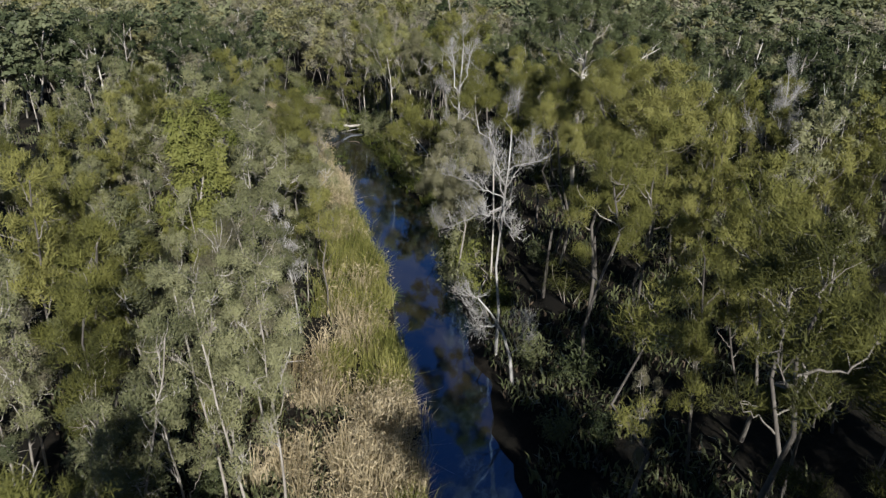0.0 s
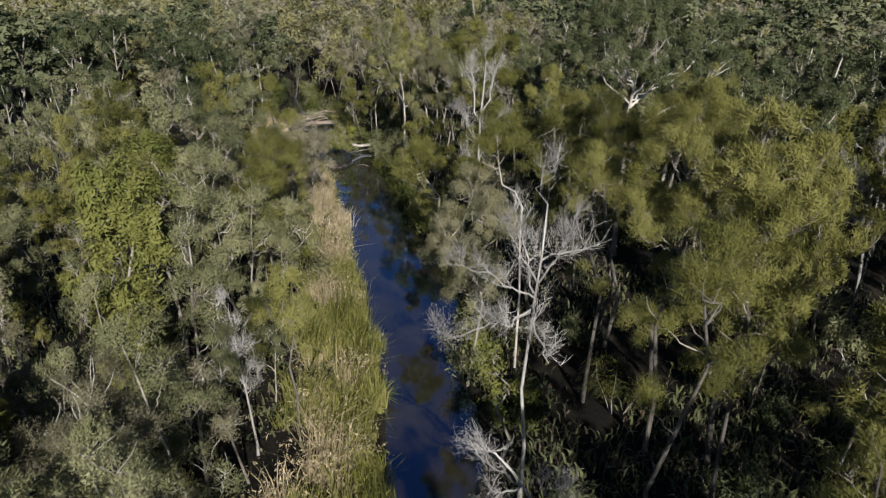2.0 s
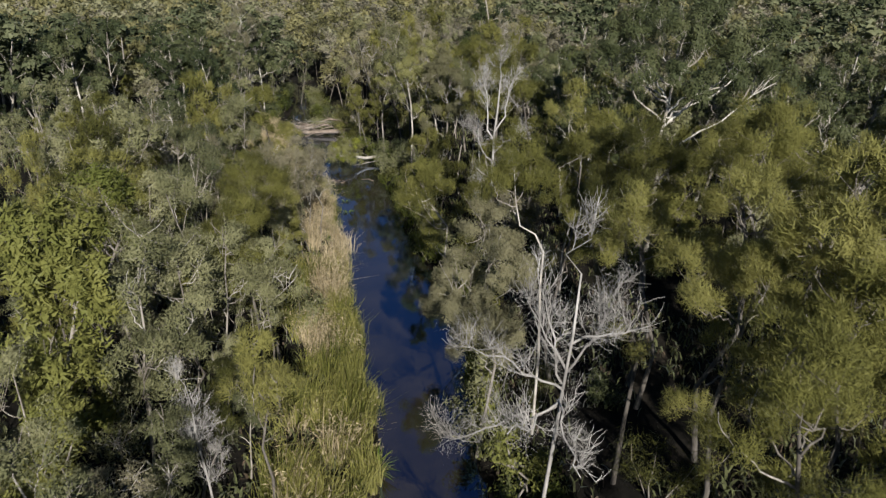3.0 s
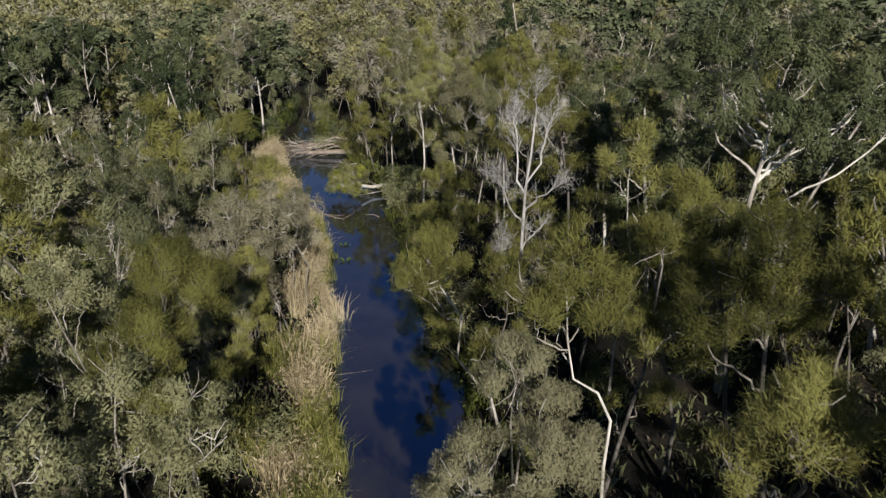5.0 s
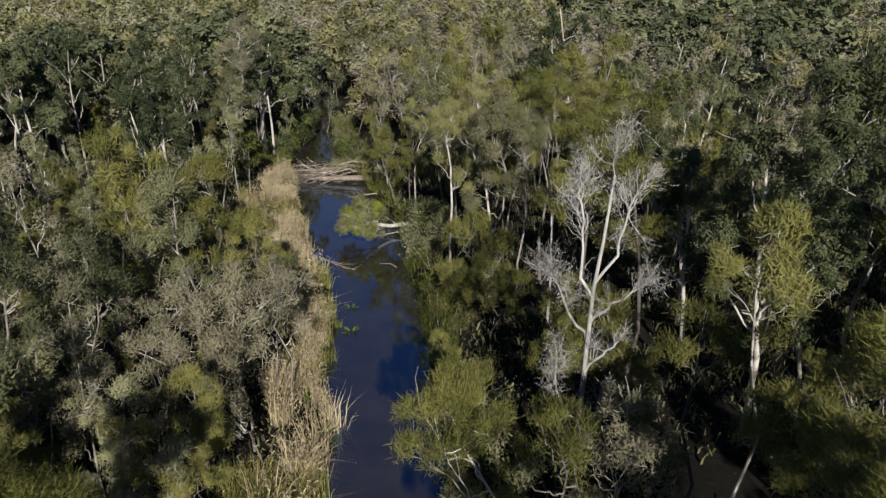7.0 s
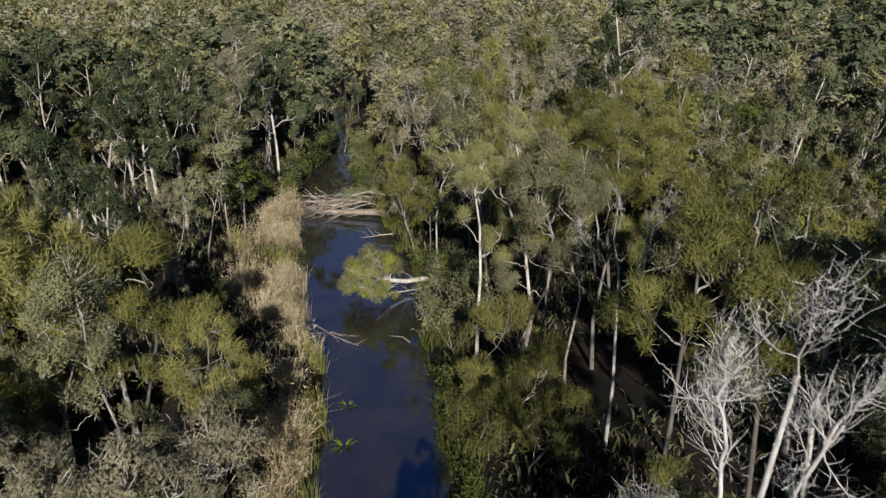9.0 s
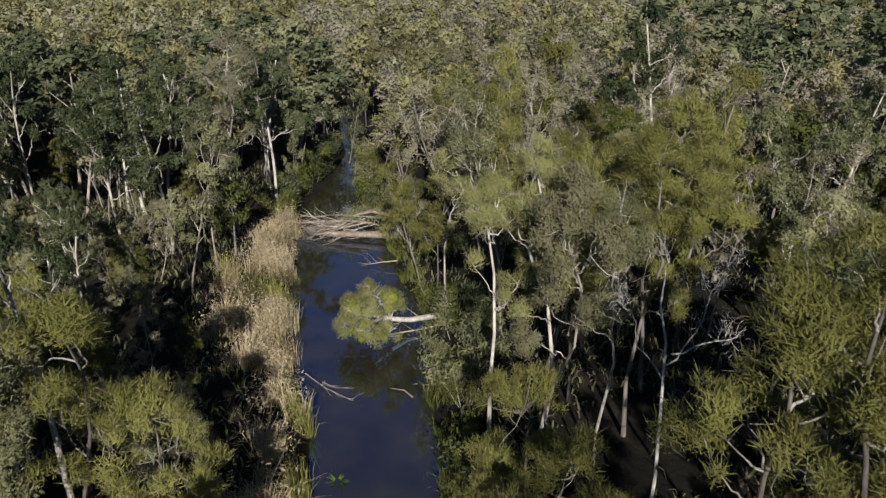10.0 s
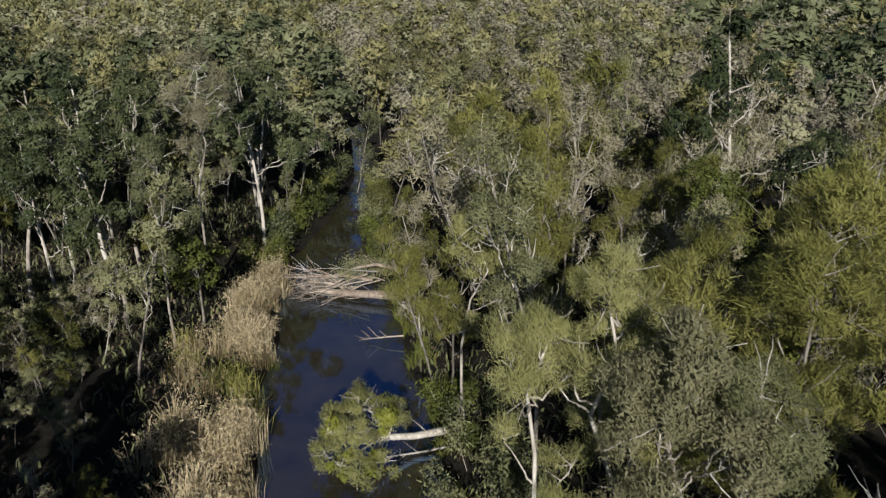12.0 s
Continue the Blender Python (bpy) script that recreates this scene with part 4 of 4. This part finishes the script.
def tussocks(name, label, mat, seed, feet, tall, each, reach, plumes):
    """Reeds in tussocks: blades that lean out of each foot, one tone a tussock."""
    rng = np.random.default_rng(seed)
    feet = np.array(feet)
    n = len(feet)
    size = rng.uniform(0.5, 1.3, n) * (1 + 0.25 * np.sin(feet[:, 1] * 0.8 + feet[:, 0]) * np.sin(feet[:, 0] * 1.7 + 0.6 * feet[:, 1]))
    i = np.repeat(np.arange(n), each)
    a, d = rng.uniform(0, 2 * math.pi, len(i)), np.sqrt(rng.random(len(i))) * 0.42 * size[i]
    x, y = feet[i, 0] + d * np.cos(a), feet[i, 1] + d * np.sin(a)
    h = tall * size[i] * rng.uniform(0.5, 1.1, len(i)) * np.interp(feet[i, 1], (66, 80), (1.0, 0.78))
    edge = feet[i, 0] > left_bank(feet[i, 1]) - 0.8
    lean = rng.uniform(0.05, 1.0, len(i)) ** 1.3 * reach * h * np.where(edge, 0.75, 1.0) * rng.choice((0.7, 1.0, 1.5), n)[i]
    b = np.where(edge & (rng.random(len(i)) < 0.5), math.pi, a) + rng.normal(0, 0.7, len(i))
    bend = np.stack([np.cos(b), np.sin(b), 0 * b], -1) * lean[:, None] + np.array((0.10, 0.04, 0)) * (h * ~edge)[:, None]
    width = rng.uniform(0.014, 0.042, len(i))
    c = rng.uniform(0, math.pi, len(i))
    across = np.stack([np.cos(c), np.sin(c), 0 * c], -1) * (width / 2)[:, None]
    foot = np.stack([x, y, ground_height(x, y) - 0.15], -1)
    up = np.stack([0 * h, 0 * h, h], -1)
    mid, tip = foot + bend * 0.35 + up * 0.62, foot + bend + up * (1 - 0.25 * (lean / h))[:, None]
    v = np.stack([foot - across, foot + across, mid - across, mid + across, tip], 1).reshape(-1, 3)
    o = np.arange(len(i))[:, None] * 5
    tris = np.concatenate([o + np.array((0, 1, 3)), o + np.array((0, 3, 2)), o + np.array((2, 3, 4))])
    shade = rng.random(n)
    pick = (rng.random(len(i)) < plumes) & (tip[:, 0] < left_bank(tip[:, 1]) + 0.1)
    pv, pf = leaves(rng, tip[pick], np.array((0.08, 0.08, 0.13)), 4, 0.17, 0.036, 0.1, 0.0, np.zeros(3))
    tone = np.concatenate([np.repeat(shade[i], 5), np.repeat(np.clip(shade[i][pick] + 0.25, 0, 1), 12)])
    v, tris = np.concatenate([v, pv]), np.concatenate([tris, pf + len(v)])
    tagged(new(name, tri_mesh(name, v, tris, mat, tone=tone)), label, "reeds", kind="stuff")


straw, green = [], []
reed = random.Random(77)
y = 12.0
while y < 106:
    wide = reed_width(y) * (0.85 + 0.25 * math.sin(y * 0.9) + 0.15 * math.sin(y * 2.3 + 1))
    for _ in range(max(2, int(wide * 1.9))):
        u = reed.random()
        px, py = float(left_bank(y)) - 0.05 + 0.3 * math.sin(y * 1.3) + 0.22 * math.sin(y * 3.1 + 1) - u * wide, y + reed.uniform(-0.3, 0.3)
        lush = noise.noise(Vector((px * 0.25, py * 0.16, 7.7))) + 0.75 * (0.22 - u) + float(np.interp(py, [20, 26, 30, 38, 56, 64], [0.3, 0.1, 0.2, 0.62, 0.62, 0.0]))
        if noise.noise(Vector((px * 0.55, py * 0.55, 1.9))) + (0.25 * u if py > 60 else 0.1 * u) > 0.20:
            continue
        (green if lush > 0.18 + reed.uniform(-0.15, 0.15) else straw).append((px, py))
    y += 0.42
tussocks("dry_reeds", "tall dry straw-coloured reeds along the creek", STRAW, 21, straw, 1.95, 50, 0.8, 0.55)
tussocks("green_reeds", "green sedges and reeds at the water's edge", SEDGE, 22, green, 1.8, 54, 0.6, 0.12)
bank = np.random.default_rng(23)
ty = bank.uniform(42, 125, 8000)
tx = right_bank(ty) - 0.1 + bank.random(8000) ** 2 * 1.6
keep = np.sin(ty * 0.7) + np.sin(ty * 1.9 + 2) > -0.3
tx, ty = tx[keep], ty[keep]
tagged(new("bank_sedges", tri_mesh("bank_sedges", *blades(bank, tx, ty, ground_height(tx, ty) - 0.1, bank.uniform(0.4, 1.2, len(tx)), bank.uniform(0.03, 0.06, len(tx)), bank.uniform(0.2, 0.7, len(tx))), SEDGE)),
       "low green sedges on the shaded bank", "sedges", kind="stuff")


# ---- spiky plants at the water's edge ----
def rosette(seed, x, y, tall):
    rng = np.random.default_rng(seed)
    ob = tagged(new("sedge_clump"), "bright green spiky sedge clump at the water's edge", "sedge", "sedge clumps along the creek")
    for _ in range(26):
        a = rng.uniform(0, 6.28)
        line = wander(rng, (0.06 * math.cos(a), 0.06 * math.sin(a), -0.1), (math.cos(a), math.sin(a), rng.uniform(0.5, 2.2)), tall * rng.uniform(0.7, 1.1), 4, -0.9, 0.04)
        w = np.array((0.03, 0.045, 0.035, 0.02, 0.004))[:, None] * np.array((-math.sin(a), math.cos(a), 0))
        v = np.concatenate([line - w, line + w, line - (0, 0, 0.012)])
        f = [(i, i + 5, i + 6) for i in range(4)] + [(i, i + 6, i + 1) for i in range(4)] + [(i + 10, i + 11, i + 6) for i in range(4)] + [(i, i + 1, i + 11) for i in range(4)]
        part("blade", (v, np.array(f)), SPIKY, ob)
    ob.matrix_basis = pose(x, y, max(0.0, float(ground_height(np.array(x), np.array(y)))))


rosette(81, -10.5, 64.9, 1.1)
rosette(82, -10.6, 72.6, 0.6)
rosette(83, -11.4, 75.6, 0.5)
rosette(84, -9.2, 62.6, 0.9)
rosette(85, -3.4, 39.6, 1.2)

# ---- undergrowth and litter on the swamp floor ----
def carpet(name, label, mat, seed, count, tall):
    rng = np.random.default_rng(seed)
    y = rng.uniform(14, 118, count)
    x = np.where(y < 60, rng.uniform(-0.66, 0.66, count) * y, rng.uniform(-52, 26, count))
    grow = np.sin(x * 0.45 + 2 * np.sin(y * 0.21)) + np.sin(y * 0.38 + x * 0.13) + rng.normal(0, 0.5, count)
    ok = (np.maximum(left_bank(y) - x, x - right_bank(y)) > 0.5) & (grow > -0.6)
    for a, b, r in CLEARINGS:
        ok &= (x - a) ** 2 + (y - b) ** 2 > (0.45 * r) ** 2
    x, y = x[ok], y[ok]
    n = len(x)
    g = blades(rng, x, y, ground_height(x, y) - 0.06, tall * rng.uniform(0.4, 1.2, n), rng.uniform(0.05, 0.13, n), rng.uniform(0.3, 1.1, n))
    tagged(new(name, tri_mesh(name, *g, mat)), label, "undergrowth", kind="stuff")


carpet("fern_undergrowth", "dark ferns and sedges on the swamp floor", EUC_LEAF, 71, 60000, 0.7)
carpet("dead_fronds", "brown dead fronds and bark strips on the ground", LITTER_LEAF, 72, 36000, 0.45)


# ---- fallen wood in the creek ----
def log(name, label, line, r, end=0.5, mat=LOG_WOOD, branches=0, seed=0, spread=0.6, length=1.6):
    rng = np.random.default_rng(seed)
    ob = tagged(new(name), label, "log")
    line = np.array(line, float)
    part("trunk", tube(line, r * np.linspace(1, end, len(line)), 9), mat, ob, smooth=True)
    for _ in range(branches):
        at, way = along(line, rng.uniform(0.35, 1.0))
        b = wander(rng, at, way * 1.2 + rng.normal(0, spread, 3), length * rng.uniform(0.5, 1.2), 4, 0.1, 0.2)
        b[:, 2] = np.maximum(b[:, 2], 0.03)
        part("branch", tube(b, max(r * 0.2, 0.02) * np.linspace(1, 0.25, 5), 4), mat, ob, smooth=True)
    return ob


log("fallen_log", "thick bleached log fallen across the creek", [(-15.6, 102.4, 0.6), (-17.4, 102.3, 0.55), (-19.2, 102.2, 0.45), (-21.2, 102.2, 0.35), (-23.0, 102.3, 0.3)], 0.36, 0.35, branches=6, seed=31, spread=0.3, length=2.4)
log("fallen_log", "slender bleached trunk in the log jam", [(-16.0, 104.0, 1.0), (-17.4, 104.2, 1.5), (-18.8, 104.4, 1.6), (-20.2, 104.4, 1.2), (-21.4, 104.2, 0.6)], 0.15, 0.5, branches=7, seed=32)
log("fallen_log", "bleached branch in the log jam", [(-18.6, 103.0, 1.1), (-20.4, 103.0, 1.2), (-22.4, 102.8, 1.0), (-24.8, 102.2, 0.9)], 0.12, 0.4, branches=8, seed=33, spread=0.3, length=2.2)
heap = random.Random(9)
for i in range(32):
    f = heap.random()
    x0, y0, z0 = heap.uniform(-21.4, -18.2), 102.6 + heap.uniform(-0.5, 1.4), heap.uniform(0.2, 1.5)
    x1, y1, z1 = x0 - heap.uniform(2.2, 4.2), 102.4 + 2.6 * (f - 0.5), heap.uniform(0.05, 1.2) * (0.4 + f)
    x1 = max(x1, -25.2)
    log("fallen_branch", "weathered branch lying in the log jam", [(x0, y0, z0), (0.65 * x0 + 0.35 * x1, 0.65 * y0 + 0.35 * y1 + heap.uniform(-0.2, 0.2), 0.6 * z0 + 0.4 * z1 + heap.uniform(0, 0.3)), (0.3 * x0 + 0.7 * x1, 0.3 * y0 + 0.7 * y1 + heap.uniform(-0.2, 0.2), 0.3 * z0 + 0.7 * z1 + heap.uniform(0, 0.25)), (x1, y1, z1)],
        heap.uniform(0.022, 0.06), 0.35, heap.choice((LOG_WOOD, LOG_WOOD, DEAD_WOOD, DARK_BARK)), 6, 40 + i, length=1.3, spread=0.5)
drape = tagged(new("fallen_brush"), "grey-green drooping brush caught behind the log jam", "fallen brush")
rng = np.random.default_rng(39)
tips = []
for i in range(12):
    stem = wander(rng, (-17.2 - 0.28 * i, 105.2 + rng.normal(0, 0.5), 0.4), (-0.5 + rng.normal(0, 0.5), rng.normal(0, 0.5), 0.9), rng.uniform(1.4, 2.6), 4, -0.9, 0.15)
    part("stem", tube(stem, 0.04 * np.linspace(1, 0.3, 5), 4), LOG_WOOD, drape, smooth=True)
    tips += [stem[-1], stem[-2], stem[-3]]
part("foliage", leaves(rng, np.array(tips), np.array((0.36, 0.36, 0.26)), 130, 0.2, 0.04, 0.7, 0.4, np.array((-19, 105.2, 0))), PAPER_LEAF, drape)
log("fallen_log", "white trunk of a fallen tree lying in the water", [(-9.6, 89.9, 0.75), (-10.8, 89.5, 0.6), (-11.8, 88.9, 0.6), (-12.8, 88.0, 1.0), (-13.4, 87.2, 1.6)], 0.19, 0.6, PALE_BARK, 4, 34)
log("fallen_log", "thin grey trunk half sunk in the creek", [(-9.8, 89.0, 0.5), (-11.2, 88.4, 0.28), (-12.8, 87.8, 0.1)], 0.06, 0.5, GREY_BARK, 3, 35)
log("floating_stick", "pale stick floating in the creek", [(-9.9, 82.0, 0.1), (-10.4, 82.4, 0.16), (-11.2, 82.6, 0.05)], 0.05, 0.5, LOG_WOOD, 0)
log("floating_stick", "thin twig hanging into the creek from the reeds", [(-15.6, 82.6, 0.3), (-14.2, 81.7, 0.2), (-12.6, 81.1, 0.08)], 0.035, 0.4, LOG_WOOD, 6, 36, length=0.8)
log("fallen_branch", "tangle of reddish dead twigs by the bank", [(-14.9, 97.6, 0.5), (-15.8, 97.4, 0.4), (-17.0, 97.3, 0.15)], 0.05, 0.4, LOG_WOOD, 9, 38, length=1.0)
log("floating_stick", "thin stick floating by the reeds", [(-14.6, 82.3, 0.12), (-13.8, 82.0, 0.08), (-13.0, 82.2, 0.04)], 0.03, 0.4, LOG_WOOD, 3, 39, length=0.5)
fallen = tagged(new("fallen_tree_crown"), "leafy crown of a fallen tree standing in the water", "fallen tree")
rng = np.random.default_rng(37)
HEAD = [(-13.7, 88.7, 1.8, 0.9), (-12.8, 87.5, 2.1, 0.9), (-14.3, 87.2, 1.7, 0.9), (-13.4, 86.2, 1.9, 0.9), (-13.0, 85.3, 1.1, 0.75), (-14.4, 85.9, 1.2, 0.75), (-12.2, 86.3, 1.1, 0.6), (-14.9, 88.2, 1.2, 0.8), (-13.6, 87.4, 2.7, 0.8), (-15.0, 86.8, 1.0, 0.7), (-12.6, 88.9, 1.2, 0.7)]
SHOOTS = [(-12.5, 87.0, 2.5, 0.5), (-13.5, 85.1, 1.6, 0.5), (-14.4, 86.4, 2.0, 0.45), (-13.2, 88.4, 2.2, 0.4), (-12.6, 85.8, 1.3, 0.45)]
for q in HEAD + SHOOTS:
    root, goal = np.array((-12.7, 88.1, 0.95)), np.array(q[:3])
    line = crooked(rng, [root, root * 0.5 + goal * 0.5 + (0, 0, 0.2), goal, goal + (goal - root) * 0.1 + (0, 0, 0.5 * q[3])])
    pieces = [tube(line, 0.05 * np.linspace(1, 0.3, len(line)), 5)]
    for _ in range(9):
        pieces.append(tube(wander(rng, along(line, rng.uniform(0.5, 0.95))[0], rng.normal(0, 0.7, 3) + (0, 0, 0.4), q[3] * rng.uniform(0.7, 1.2), 3, 0.3, 0.2), 0.018 * np.linspace(1, 0.35, 4), 3))
    part("limb", gather(pieces), PALE_BARK, fallen, smooth=True)
part("crown", foliage(rng, HEAD, KINDS["paperbark"], 0.9, 0.34)[0], FALLEN_LEAF, fallen)
part("regrowth", foliage(rng, SHOOTS, KINDS["green_tree"], 0.9, 0.3)[0], SHOOT_LEAF, fallen, "bright yellow-green new shoots")

# ---- the woods beyond ----
def woods(name, label, kind, mat, spots, seed):
    """All the trees of one kind past the near forest, too many to count: one sheet of leaves, and the trunks under it."""
    rng = np.random.default_rng(seed)
    k = KINDS[kind]
    shapes = {n: [far_tree(kind, seed * 50 + i, n, n > 500) for i in range(7)] for n in {s[3] for s in spots}}
    wood, leaf, tone = [], [], []
    for x, y, h, n in spots:
        (wv, wf), (lv, lf) = shapes[n][rng.integers(7)]
        s, a, wide = h / KINDS[kind]["h"], rng.uniform(0, 6.28), rng.uniform(1.0, 1.45)
        turn = np.array(((math.cos(a) * wide, -math.sin(a) * wide, 0), (math.sin(a) * wide, math.cos(a) * wide, 0), (0, 0, 1))) * s
        foot = np.array((x, y, 0.4))
        wood.append((wv @ turn.T + foot, wf)), leaf.append((lv @ turn.T + foot, lf))
        tone.append(np.full(len(lv), rng.random()))
    v, f = gather(leaf)
    ob = tagged(new(name, tri_mesh(name, v, f, mat, tone=np.concatenate(tone))), label, "woods", kind="stuff")
    v, f = gather(wood)
    trunks = new("trunks", tri_mesh("trunks", v, f, GREY_BARK if kind == "eucalypt" else k["bark"], True))
    trunks.parent = ob
    tagged(trunks, kind="stuff")


beyond = {"paperbark": [], "grey_paperbark": [], "sheoak": [], "eucalypt": []}
y = -30.0
while y < 400:
    step = 3.9 if y < 120 else 4.4 if y < 180 else 5.0
    x = -360.0
    while x < 260:
        px, py = x + FILL.uniform(-0.4, 0.4) * step, y + FILL.uniform(-0.4, 0.4) * step
        x += step
        d = distance(px, py)
        out, bank_side = side(px, py)
        if d <= NEAR or not seen(px, py, 8) or out < 1.0 or d > 340:
            continue
        kind = choose(FILL, px, py, bank_side)
        kind = {"dead": "grey_paperbark", "green_tree": "sheoak"}.get(kind, kind)
        h = {"grey_paperbark": FILL.uniform(9.5, 12.8), "paperbark": FILL.uniform(9, 12.6), "sheoak": FILL.uniform(9, 13), "eucalypt": FILL.uniform(11.5, 15.5)}[kind]
        beyond[kind].append((px, py, h, 1050 if d < 78 else 440 if d < 110 else 300 if d < 150 else 130 if d < 220 else 60))
    y += step * 0.95
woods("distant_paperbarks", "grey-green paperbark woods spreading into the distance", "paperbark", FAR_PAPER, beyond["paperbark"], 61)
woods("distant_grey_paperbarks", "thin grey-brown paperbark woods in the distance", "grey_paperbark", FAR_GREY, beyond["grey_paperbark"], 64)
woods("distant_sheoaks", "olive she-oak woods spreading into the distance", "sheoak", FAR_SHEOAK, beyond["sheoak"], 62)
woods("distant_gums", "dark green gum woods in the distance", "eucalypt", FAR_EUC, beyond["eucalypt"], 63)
